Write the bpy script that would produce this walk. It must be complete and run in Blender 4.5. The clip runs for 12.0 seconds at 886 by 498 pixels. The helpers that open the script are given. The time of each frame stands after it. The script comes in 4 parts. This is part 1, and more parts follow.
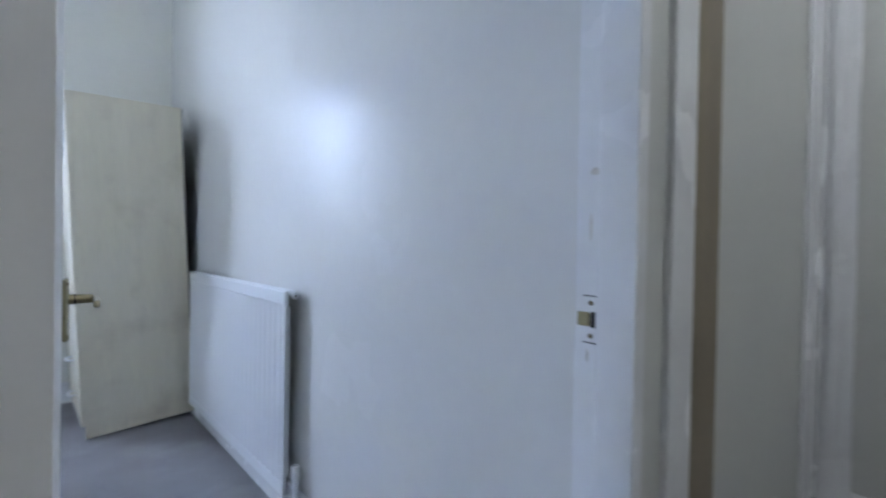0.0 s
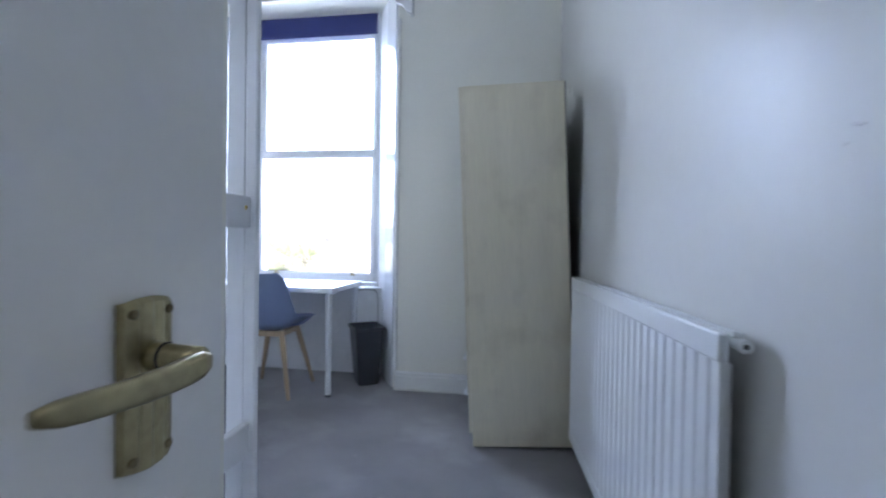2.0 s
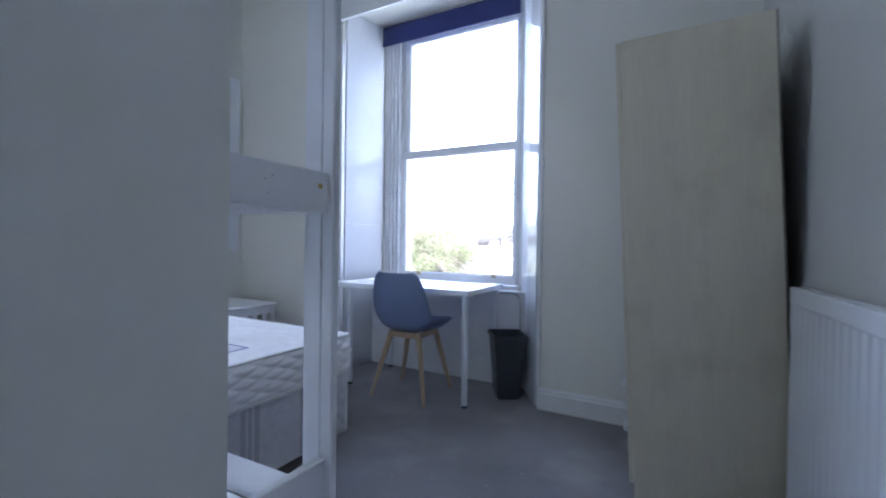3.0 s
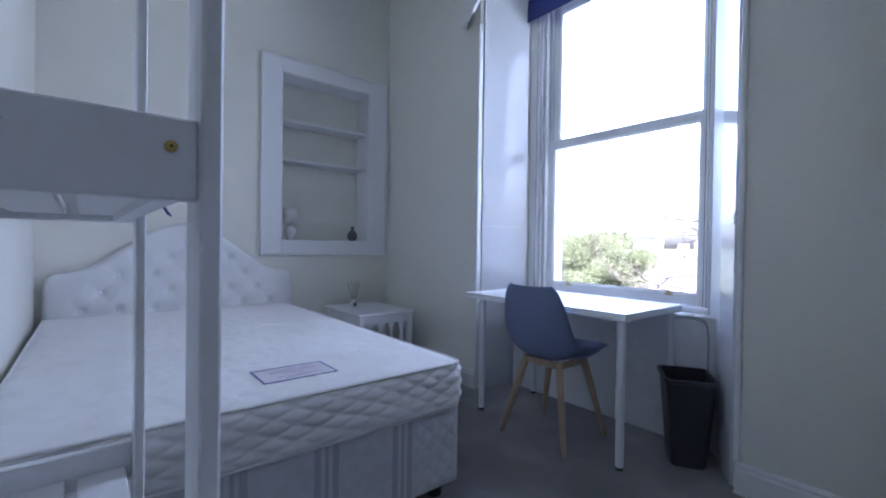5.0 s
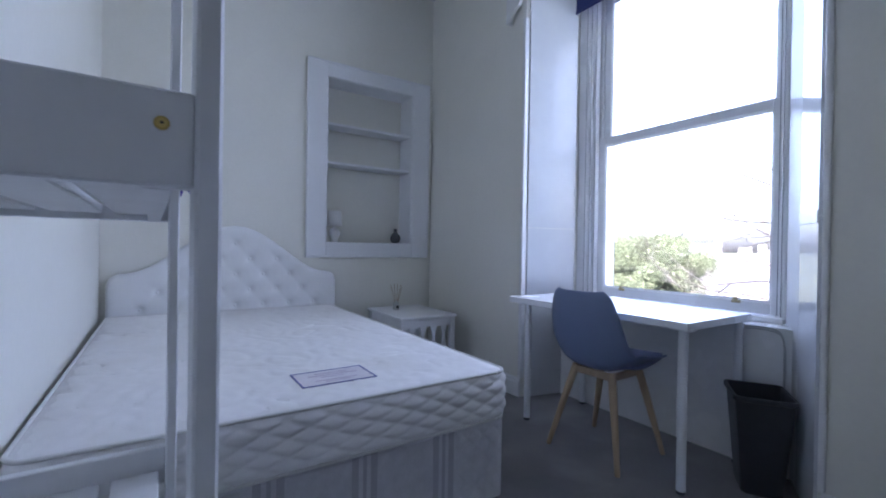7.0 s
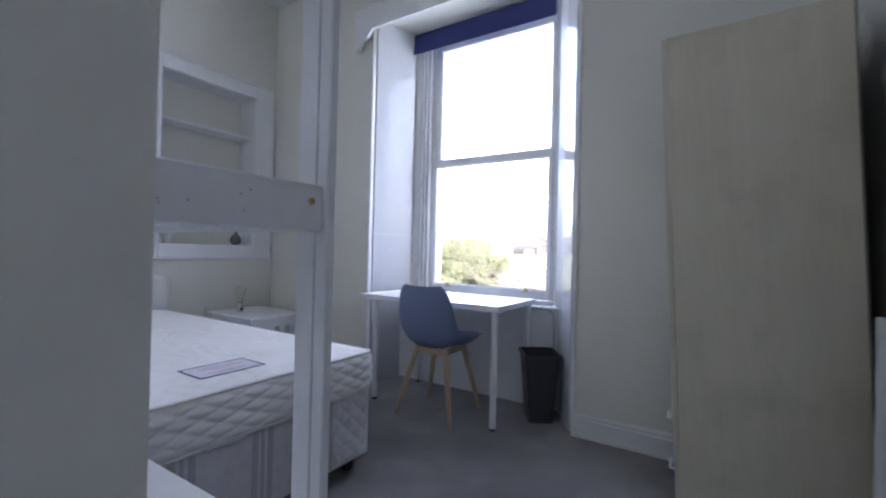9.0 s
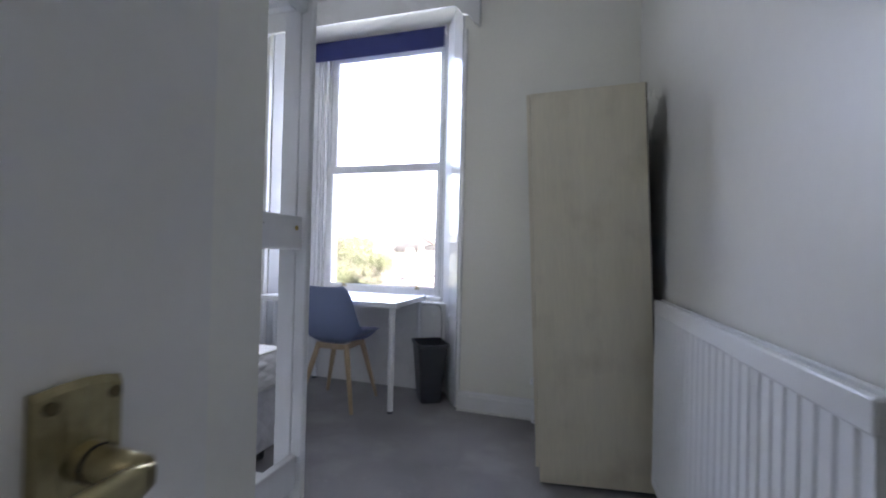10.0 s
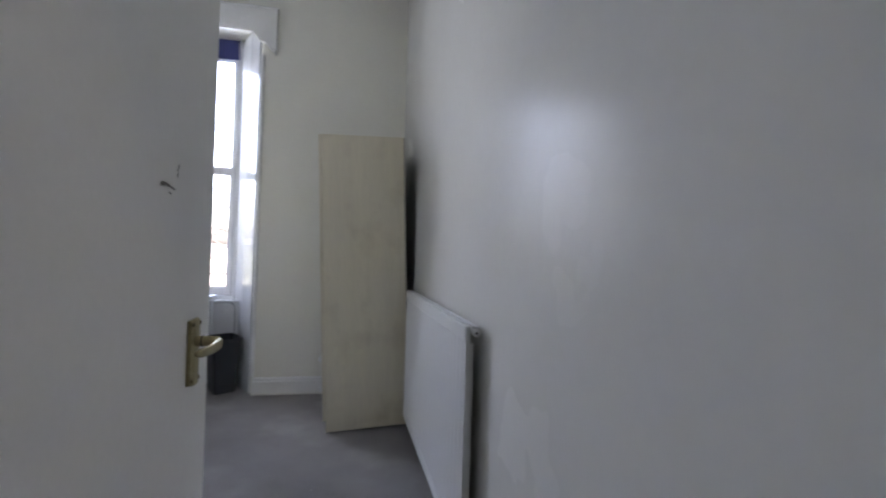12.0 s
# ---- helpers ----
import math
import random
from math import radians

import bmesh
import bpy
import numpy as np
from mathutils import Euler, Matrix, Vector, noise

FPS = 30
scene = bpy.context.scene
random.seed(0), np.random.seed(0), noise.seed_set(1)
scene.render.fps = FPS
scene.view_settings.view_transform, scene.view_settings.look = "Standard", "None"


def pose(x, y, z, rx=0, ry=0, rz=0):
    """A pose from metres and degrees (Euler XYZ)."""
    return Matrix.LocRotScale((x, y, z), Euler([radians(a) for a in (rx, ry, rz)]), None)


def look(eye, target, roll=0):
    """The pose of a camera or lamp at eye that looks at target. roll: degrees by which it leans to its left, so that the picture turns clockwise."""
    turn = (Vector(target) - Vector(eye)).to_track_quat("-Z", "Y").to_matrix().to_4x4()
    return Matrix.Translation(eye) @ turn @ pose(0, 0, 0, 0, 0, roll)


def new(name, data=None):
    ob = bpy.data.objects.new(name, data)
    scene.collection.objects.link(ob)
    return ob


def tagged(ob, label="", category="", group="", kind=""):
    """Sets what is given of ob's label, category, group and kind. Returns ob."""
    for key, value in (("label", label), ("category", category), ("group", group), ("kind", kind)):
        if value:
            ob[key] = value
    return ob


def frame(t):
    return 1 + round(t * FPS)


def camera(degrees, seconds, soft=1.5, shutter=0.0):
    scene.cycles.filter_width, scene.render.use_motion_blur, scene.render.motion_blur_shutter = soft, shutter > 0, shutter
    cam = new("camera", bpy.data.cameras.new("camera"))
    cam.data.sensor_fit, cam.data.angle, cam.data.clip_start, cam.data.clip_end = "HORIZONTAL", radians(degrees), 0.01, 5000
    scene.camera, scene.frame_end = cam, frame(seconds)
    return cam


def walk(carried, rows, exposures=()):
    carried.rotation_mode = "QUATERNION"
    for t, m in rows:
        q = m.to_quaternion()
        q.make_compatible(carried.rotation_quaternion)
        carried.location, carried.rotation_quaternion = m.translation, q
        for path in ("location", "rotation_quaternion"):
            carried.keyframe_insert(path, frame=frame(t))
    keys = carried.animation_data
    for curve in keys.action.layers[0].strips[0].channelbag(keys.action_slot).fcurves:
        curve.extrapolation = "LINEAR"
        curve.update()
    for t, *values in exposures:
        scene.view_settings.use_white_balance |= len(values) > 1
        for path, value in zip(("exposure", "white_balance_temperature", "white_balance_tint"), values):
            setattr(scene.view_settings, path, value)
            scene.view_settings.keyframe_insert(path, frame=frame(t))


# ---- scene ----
cam = camera(91.7, 12.0, soft=1.9, shutter=0.4)
EXPOSURES = [
    (0.0, 6.1, 6050, 16),
    (1.5, 5.87, 6100, 17),
    (2.5, 5.45, 6000, 17),
    (3.5, 4.85, 5780, 20),
    (6.5, 4.73, 5820, 21),
    (8.5, 4.82, 6250, 22),
    (9.5, 5.02, 6700, 21),
    (12.0, 5.3, 7250, 20),
]
PATH = [
    (0, (-0.062, -0.158, 1.092), (1.257, 1.345, 1.072), 1.0),
    (0.5, (0.063, -0.036, 1.103), (0.964, 1.75, 1.084), 0.8),
    (1, (0.14, 0.139, 1.087), (0.638, 2.076, 1.062), 0.9),
    (1.5, (0.174, 0.391, 1.077), (0.266, 2.389, 1.05), 1.1),
    (2, (0.178, 0.62, 1.06), (-0.109, 2.599, 1.032), 0.9),
    (2.5, (0.165, 0.8, 1.046), (-0.493, 2.689, 1.02), 0.8),
    (3, (0.156, 0.946, 1.033), (-0.795, 2.705, 1.01), 0.8),
    (3.5, (0.118, 1.099, 1.038), (-1.044, 2.726, 1.013), 0.9),
    (5.5, (0.013, 1.533, 1.053), (-1.612, 2.699, 1.036), 0.8),
    (6, (-0.014, 1.562, 1.049), (-1.689, 2.655, 1.035), 0.8),
    (6.5, (-0.035, 1.558, 1.047), (-1.735, 2.612, 1.036), 0.9),
    (8.5, (0.084, 1.193, 1.044), (-1.218, 2.71, 1.051), 1.3),
    (9, (0.13, 1.071, 1.061), (-0.96, 2.747, 1.072), 1.4),
    (9.5, (0.16, 0.909, 1.08), (-0.68, 2.724, 1.093), 1.4),
    (10, (0.174, 0.727, 1.088), (-0.42, 2.637, 1.105), 1.4),
    (10.5, (0.191, 0.558, 1.108), (-0.193, 2.521, 1.123), 1.6),
    (11, (0.211, 0.391, 1.119), (0.021, 2.382, 1.137), 1.5),
    (11.5, (0.229, 0.21, 1.141), (0.245, 2.21, 1.154), 1.4),
    (12, (0.221, 0.066, 1.146), (0.586, 2.033, 1.166), 1.8),
]
walk(cam, [(t, look(e, a, r)) for t, e, a, r in PATH], EXPOSURES)

# ---- world and light ----
world = bpy.data.worlds.new("sky")
scene.world = world
world.use_nodes = True
wn = world.node_tree.nodes
sky = wn.new("ShaderNodeTexSky")
sky.sky_type, sky.sun_disc = "NISHITA", False
sky.sun_elevation, sky.sun_rotation = radians(44), radians(140)
sky.air_density, sky.dust_density, sky.ozone_density = 0.7, 6.0, 0.6
wn["Background"].inputs["Strength"].default_value = 0.15
world.node_tree.links.new(sky.outputs[0], wn["Background"].inputs["Color"])

sun_data = bpy.data.lights.new("sun", "SUN")
sun_data.energy, sun_data.angle, sun_data.color = 0.5, radians(12), (1.0, 0.97, 0.93)
sun = new("sun", sun_data)
sun.matrix_world = look((12.9, -15.3, 19.3), (0, 0, 0))


# the sky's light in the window opening, above the trees
for name, wide, high, watts, x, z in (("window_daylight", 1.0, 1.18, 0.62, -1.46, 2.22), ("window_daylight_low", 0.56, 0.34, 0.14, -1.70, 1.47)):
    day = bpy.data.lights.new(name, "AREA")
    day.shape, day.size, day.size_y, day.energy, day.color = "RECTANGLE", wide, high, watts, (0.69, 0.83, 1.0)
    new(name, day).matrix_world = pose(x, 4.3, z, -90, 0, 0)


# ---- materials ----
def material(name, color, rough=0.6, metal=0.0, var=0.06, scale=3.0, fine=60.0, bump=0.1, stretch=(1, 1, 1),
             coat=0.0, spec=0.5, dirt=None, dirt_scale=1.5, dirt_amount=0.0, random_tint=0.0, sheen=0.0):
    m = bpy.data.materials.new(name)
    m.use_nodes = True
    nt = m.node_tree
    n, ln = nt.nodes, nt.links.new
    b = n["Principled BSDF"]
    b.inputs["Metallic"].default_value = metal
    b.inputs["Coat Weight"].default_value = coat
    b.inputs["Sheen Weight"].default_value = sheen
    b.inputs["Specular IOR Level"].default_value = spec
    tc, mp = n.new("ShaderNodeTexCoord"), n.new("ShaderNodeMapping")
    mp.inputs["Scale"].default_value = stretch
    ln(tc.outputs["Object"], mp.inputs["Vector"])
    big, small = n.new("ShaderNodeTexNoise"), n.new("ShaderNodeTexNoise")
    big.inputs["Scale"].default_value, big.inputs["Detail"].default_value = scale, 4
    small.inputs["Scale"].default_value, small.inputs["Detail"].default_value = fine, 3
    for t in (big, small):
        ln(mp.outputs[0], t.inputs["Vector"])
    mix = n.new("ShaderNodeMix")
    mix.inputs["Factor"].default_value = 0.45
    ln(big.outputs["Fac"], mix.inputs[2]), ln(small.outputs["Fac"], mix.inputs[3])
    ramp = n.new("ShaderNodeValToRGB")
    e = ramp.color_ramp.elements
    e[0].position, e[1].position = 0.3, 0.7
    e[0].color = (*[max(0, c * (1 - var)) for c in color], 1)
    e[1].color = (*[min(1, c * (1 + var)) for c in color], 1)
    ln(mix.outputs[0], ramp.inputs[0])
    out = ramp.outputs[0]
    if dirt:
        spots, sr, dm = n.new("ShaderNodeTexNoise"), n.new("ShaderNodeValToRGB"), n.new("ShaderNodeMix")
        spots.inputs["Scale"].default_value, spots.inputs["Detail"].default_value = dirt_scale, 6
        ln(tc.outputs["Object"], spots.inputs["Vector"])
        sr.color_ramp.elements[0].position, sr.color_ramp.elements[1].position = 0.52, 0.75
        sr.color_ramp.elements[1].color = (dirt_amount, dirt_amount, dirt_amount, 1)
        ln(spots.outputs["Fac"], sr.inputs[0])
        dm.data_type = "RGBA"
        ln(sr.outputs[0], dm.inputs["Factor"]), ln(out, dm.inputs[6])
        dm.inputs[7].default_value = (*dirt, 1)
        out = dm.outputs[2]
    if random_tint:
        oi, hs = n.new("ShaderNodeObjectInfo"), n.new("ShaderNodeHueSaturation")
        mr = n.new("ShaderNodeMapRange")
        mr.inputs[3].default_value, mr.inputs[4].default_value = 1 - random_tint, 1 + random_tint
        ln(oi.outputs["Random"], mr.inputs[0]), ln(mr.outputs[0], hs.inputs["Value"]), ln(out, hs.inputs["Color"])
        out = hs.outputs[0]
    ln(out, b.inputs["Base Color"])
    rr = n.new("ShaderNodeMapRange")
    rr.inputs[3].default_value, rr.inputs[4].default_value = max(0.02, rough - 0.08), min(1, rough + 0.08)
    ln(big.outputs["Fac"], rr.inputs[0]), ln(rr.outputs[0], b.inputs["Roughness"])
    if bump:
        bp = n.new("ShaderNodeBump")
        bp.inputs["Strength"].default_value, bp.inputs["Distance"].default_value = bump, 0.004
        ln(mix.outputs[0], bp.inputs["Height"]), ln(bp.outputs[0], b.inputs["Normal"])
    return m


def pane_glass():
    m = bpy.data.materials.new("window_glass")
    m.use_nodes = True
    b = m.node_tree.nodes["Principled BSDF"]
    b.inputs["Transmission Weight"].default_value, b.inputs["Roughness"].default_value = 1.0, 0.0
    b.inputs["IOR"].default_value = 1.45
    return m


CREAM = material("cream_wall_paint", (0.83, 0.815, 0.745), 0.5, var=0.025, scale=1.3, fine=45, bump=0.12, dirt=(0.62, 0.61, 0.55), dirt_amount=0.25, dirt_scale=0.9)
SATIN = material("satin_wall_paint", (0.78, 0.77, 0.74), 0.25, spec=0.055, var=0.02, scale=1.3, fine=26, bump=0.3)
CEIL = material("ceiling_paint", (0.8, 0.8, 0.785), 0.8, var=0.03, bump=0.1)
GLOSS = material("white_gloss_paint", (0.86, 0.86, 0.86), 0.26, spec=0.4, var=0.025, scale=4, fine=30, bump=0.06, dirt=(0.6, 0.57, 0.5), dirt_amount=0.12, dirt_scale=5)
FLAT_WHITE = material("flat_white_paint", (0.87, 0.875, 0.89), 0.55, var=0.02, scale=3, fine=40, bump=0.08)
# white paint darkened in its colour, as the window light overlit the board
REVEAL = material("darkened_reveal_paint", (0.64, 0.65, 0.67), 0.4, spec=0.3, var=0.04, scale=4, fine=30, bump=0.08)
# white gloss with a lowered colour, to offset overbright light in the recess
SHUTTER = material("darkened_shutter_gloss", (0.66, 0.67, 0.69), 0.09, spec=0.35, var=0.03, scale=4, fine=14, bump=0.05, dirt=(0.66, 0.64, 0.6), dirt_amount=0.2, dirt_scale=5)
DOORW = material("door_paint", (0.8, 0.79, 0.76), 0.42, var=0.025, scale=2, fine=80, bump=0.05, dirt=(0.55, 0.53, 0.48), dirt_amount=0.2, dirt_scale=2.5)
WHITE_WOOD = material("white_painted_wood", (0.83, 0.83, 0.84), 0.4, var=0.04, scale=5, fine=50, bump=0.15, stretch=(1, 1, 0.2), dirt=(0.55, 0.51, 0.46), dirt_amount=0.2, dirt_scale=7)
CARPET = material("grey_carpet", (0.17, 0.158, 0.168), 0.9, var=0.38, scale=2.6, fine=150, bump=0.9, dirt=(0.34, 0.32, 0.333), dirt_amount=0.7, dirt_scale=2.3, sheen=0.5)
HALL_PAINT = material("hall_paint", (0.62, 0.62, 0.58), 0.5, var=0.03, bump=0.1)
BROWN = material("brown_strip_colour", (0.27, 0.22, 0.15), 0.5, var=0.2, scale=3, fine=60, stretch=(6, 6, 0.5))
RAD = material("radiator_enamel", (0.82, 0.83, 0.84), 0.32, var=0.01, scale=0.8, fine=25, bump=0)
MAPLE = material("maple_laminate", (0.72, 0.66, 0.52), 0.42, var=0.07, scale=1.9, fine=15, bump=0.05, stretch=(7, 7, 0.55), dirt=(0.5, 0.43, 0.32), dirt_amount=0.5, dirt_scale=4.5)
DARK_EDGE = material("dark_hardboard", (0.09, 0.065, 0.05), 0.8, var=0.15)
BRASS = material("aged_brass", (0.40, 0.345, 0.2), 0.36, metal=1.0, var=0.2, scale=14, fine=120, bump=0.08, dirt=(0.12, 0.09, 0.05), dirt_amount=0.6, dirt_scale=25)
BRIGHT_BRASS = material("bright_brass", (0.62, 0.46, 0.16), 0.35, metal=0.7, var=0.2, scale=40, fine=120)
STEEL = material("steel", (0.6, 0.6, 0.6), 0.35, metal=1.0, var=0.1)
DARK = material("dark_hole", (0.02, 0.02, 0.02), 0.7, var=0.2)
BLUE_BLIND = material("navy_blind_fabric", (0.022, 0.03, 0.14), 0.75, var=0.1, scale=8, fine=250, bump=0.3)
TABLE_WHITE = material("white_desk_foil", (0.87, 0.875, 0.88), 0.26, var=0.015, scale=6, fine=90, bump=0.02)
LEG_WHITE = material("white_steel_leg", (0.8, 0.81, 0.83), 0.3, var=0.02)
BLACK_PLASTIC = material("black_plastic", (0.042, 0.048, 0.06), 0.36, var=0.15, scale=6, fine=120, bump=0.15)
CHAIR_BLUE = material("blue_grey_plastic", (0.165, 0.21, 0.345), 0.42, var=0.05, scale=4, fine=140, bump=0.06)
PAD_BLUE = material("blue_grey_leatherette", (0.16, 0.19, 0.345), 0.5, var=0.08, scale=12, fine=220, bump=0.3)
BEECH = material("beech_wood", (0.47, 0.34, 0.22), 0.45, var=0.16, scale=5, fine=60, bump=0.08, stretch=(9, 9, 0.8))
TICKING = material("mattress_ticking", (0.86, 0.845, 0.84), 0.72, var=0.05, scale=16, fine=260, bump=0.35, dirt=(0.62, 0.58, 0.52), dirt_amount=0.25, dirt_scale=4)
DIVAN = material("grey_damask", (0.62, 0.61, 0.64), 0.5, var=0.12, scale=28, fine=300, bump=0.4, sheen=0.3)
DIVAN_BAND = material("grey_satin_band", (0.45, 0.44, 0.48), 0.4, var=0.08, scale=20, fine=200, bump=0.3, sheen=0.3)
PIPING = material("white_piping", (0.75, 0.74, 0.72), 0.7, var=0.06, scale=30, fine=300)
LEATHERETTE = material("white_leatherette", (0.82, 0.82, 0.82), 0.36, var=0.025, scale=7, fine=170, bump=0.15)
GLASS = pane_glass()
# glow of the unseen fill light added in the hall
HALL_GLOW = bpy.data.materials.new("hall_fill_glow")
HALL_GLOW.use_nodes = True
HALL_GLOW.node_tree.nodes["Principled BSDF"].inputs["Emission Color"].default_value = (0.92, 0.97, 1.0, 1)
HALL_GLOW.node_tree.nodes["Principled BSDF"].inputs["Emission Strength"].default_value = 0.8
CHIP = material("bare_wood_chip", (0.66, 0.63, 0.57), 0.7, var=0.2, scale=20, fine=120)
SMUDGE = material("dark_smudge", (0.22, 0.21, 0.2), 0.7, var=0.5, scale=60, fine=200)
GAP = material("dirty_paint_joint", (0.16, 0.16, 0.17), 0.8, var=0.5, scale=7, fine=90)
KNOT = material("faint_pine_knot", (0.5, 0.48, 0.46), 0.5, var=0.25, scale=60, fine=200)
STONE = material("sandstone", (0.1, 0.085, 0.073), 0.85, var=0.2, scale=4, fine=60, bump=0.6)
PURPLE = material("purple_ribbon", (0.09, 0.05, 0.34), 0.55, var=0.15, scale=20, fine=300)
LABEL = material("label_satin", (0.72, 0.68, 0.73), 0.45, var=0.12, scale=18, fine=160, bump=0.2)
LABEL_BLUE = material("label_blue_print", (0.07, 0.09, 0.36), 0.5, var=0.2, scale=30)
LABEL_MAUVE = material("label_mauve_print", (0.52, 0.44, 0.56), 0.5, var=0.2, scale=30)
JAR = material("tinted_glass_jar", (0.7, 0.72, 0.7), 0.08, var=0.05)
OIL = material("amber_oil", (0.45, 0.28, 0.1), 0.2, var=0.1)
REED = material("brown_reed", (0.36, 0.23, 0.12), 0.8, var=0.2, scale=10)
VASE = material("grey_glaze", (0.13, 0.14, 0.15), 0.2, var=0.35, scale=9, fine=60, bump=0.05)
CABLE_GREY = material("grey_white_cable", (0.42, 0.42, 0.42), 0.5, var=0.1)
LINT = material("pale_lint", (0.36, 0.345, 0.335), 0.9, var=0.2)
GRASS = material("grass", (0.04, 0.05, 0.025), 0.9, var=0.35, scale=0.3, fine=6, bump=0.4)
LEAF = material("spring_leaves", (0.07, 0.088, 0.054), 0.7, spec=0.15, var=0.35, scale=0.9, fine=9, bump=0)
BARK = material("grey_bark", (0.045, 0.042, 0.04), 0.9, var=0.3, scale=6, fine=40, bump=0.5)
SLATE = material("slate_roof", (0.07, 0.075, 0.085), 0.7, var=0.2, scale=2, fine=20, bump=0.3)
HARL = material("pale_harling", (0.27, 0.265, 0.26), 0.9, var=0.1, scale=2, fine=30, bump=0.4)
BROWN_STONE = material("house_stone", (0.17, 0.163, 0.155), 0.9, var=0.2, scale=2, fine=20, bump=0.4)
DARK_GLASS = material("dark_window_glass", (0.03, 0.035, 0.04), 0.1, var=0.1)
SCREW = material("dull_brass_screw", (0.2, 0.16, 0.09), 0.45, metal=1.0, var=0.3, scale=60)


# ---- mesh helpers ----
def box(bm, x0, x1, y0, y1, z0, z1, bevel=0.0, segments=1):
    m = Matrix.LocRotScale(((x0 + x1) / 2, (y0 + y1) / 2, (z0 + z1) / 2), None, (abs(x1 - x0), abs(y1 - y0), abs(z1 - z0)))
    made = bmesh.ops.create_cube(bm, size=1, matrix=m)["verts"]
    if bevel:
        edges = list({e for v in made for e in v.link_edges})
        bmesh.ops.bevel(bm, geom=edges, offset=bevel, segments=segments, profile=0.5, affect="EDGES")
    return bm


def prism(bm, outline, z0, z1, m=Matrix()):
    low = [bm.verts.new(m @ Vector((x, y, z0))) for x, y in outline]
    top = [bm.verts.new(m @ Vector((x, y, z1))) for x, y in outline]
    bm.faces.new(low[::-1]), bm.faces.new(top)
    k = len(outline)
    for i in range(k):
        bm.faces.new((low[i], low[(i + 1) % k], top[(i + 1) % k], top[i]))
    bmesh.ops.recalc_face_normals(bm, faces=bm.faces)
    return bm


def loft(bm, rings, caps=True, closed=True):
    rows = [[bm.verts.new(p) for p in ring] for ring in rings]
    k = len(rows[0])
    for a, b in zip(rows, rows[1:]):
        for i in range(k if closed else k - 1):
            bm.faces.new((a[i], a[(i + 1) % k], b[(i + 1) % k], b[i]))
    if caps:
        bm.faces.new(rows[0][::-1]), bm.faces.new(rows[-1])
    bmesh.ops.recalc_face_normals(bm, faces=bm.faces)
    return bm


def tube(bm, points, radius, seg=10):
    points = [Vector(p) for p in points]
    radii = radius if isinstance(radius, (list, tuple)) else [radius] * len(points)
    side, rings = None, []
    for i, p in enumerate(points):
        d = (points[min(i + 1, len(points) - 1)] - points[max(i - 1, 0)]).normalized()
        if side is None:
            side = d.orthogonal().normalized()
        side = (side - d * side.dot(d)).normalized()
        up = d.cross(side)
        rings.append([p + radii[i] * (math.cos(a) * side + math.sin(a) * up) for a in (2 * math.pi * j / seg for j in range(seg))])
    return loft(bm, rings)


def lathe(bm, profile, seg=24, at=(0, 0, 0)):
    rings = [[Vector((r * math.cos(2 * math.pi * j / seg) + at[0], r * math.sin(2 * math.pi * j / seg) + at[1], z + at[2])) for j in range(seg)] for r, z in profile]
    return loft(bm, rings)


def part(name, bm, mat, parent=None, label="", smooth=False):
    me = bpy.data.meshes.new(name)
    bm.to_mesh(me)
    bm.free()
    me.materials.append(mat)
    if smooth:
        for f in me.polygons:
            f.use_smooth = True
    ob = new(name, me)
    ob.parent = parent
    if label:
        ob["label"] = label
    return ob


def thing(name, m, label, category, group=""):
    ob = new(name)
    ob.empty_display_size = 0.1
    ob.matrix_basis = m
    return tagged(ob, label, category, group)


def setting(name, bm, mat, label="", smooth=False):
    return tagged(part(name, bm, mat, None, label, smooth), kind="structure")


def B(*a, **k):
    return box(bmesh.new(), *a, **k)


def P(outline, z0, z1):
    return prism(bmesh.new(), outline, z0, z1)


def right_wall_x(y):
    return 0.694 - 0.045 * y


# ---- the room's shell ----
TOP = 3.355
setting("floor", P([(-3.7, -1.6), (2.5, -1.6), (2.5, 4.1), (-3.7, 4.1)], -0.12, 0.0), CARPET, "grey purple worn carpet over the whole floor")
setting("ceiling", B(-3.75, 2.5, -1.65, 4.4, TOP, TOP + 0.15), CEIL, "plain white painted ceiling")
east = setting("wall_east", P([(right_wall_x(0.264), 0.264), (0.95, 0.264), (0.95, 3.64), (right_wall_x(3.64), 3.64)], 0, TOP), SATIN, "off-white satin painted wall behind the radiator")
# small runs and lumps in the old paint
for y, z, ln, tilt in ((1.252, 1.413, 0.016, 55), (1.106, 1.309, 0.02, 10), (1.265, 1.227, 0.03, 15), (1.056, 1.164, 0.018, -10), (1.283, 1.204, 0.012, 5)):
    bm = bmesh.new()
    bmesh.ops.create_uvsphere(bm, u_segments=10, v_segments=6, radius=1.0, matrix=pose(right_wall_x(y), y, z, tilt) @ Matrix.Diagonal((0.0012, ln / 2, 0.0026, 1)))
    part("paint_lump", bm, SATIN, east, smooth=True)
setting("wall_west", P([(-3.5, 1.0), (-3.5, 2.64), (-3.72, 2.64), (-3.72, 1.0)], 0, TOP), CREAM, "cream painted wall behind the headboard")
setting("wall_west_end", P([(-3.5, 3.43), (-3.5, 3.64), (-3.72, 3.64), (-3.72, 3.43)], 0, TOP), CREAM, "cream painted strip of wall beside the alcove")
setting("wall_west_low", P([(-3.5, 2.64), (-3.5, 3.43), (-3.72, 3.43), (-3.72, 2.64)], 0, 1.07), CREAM, "cream painted wall under the alcove")
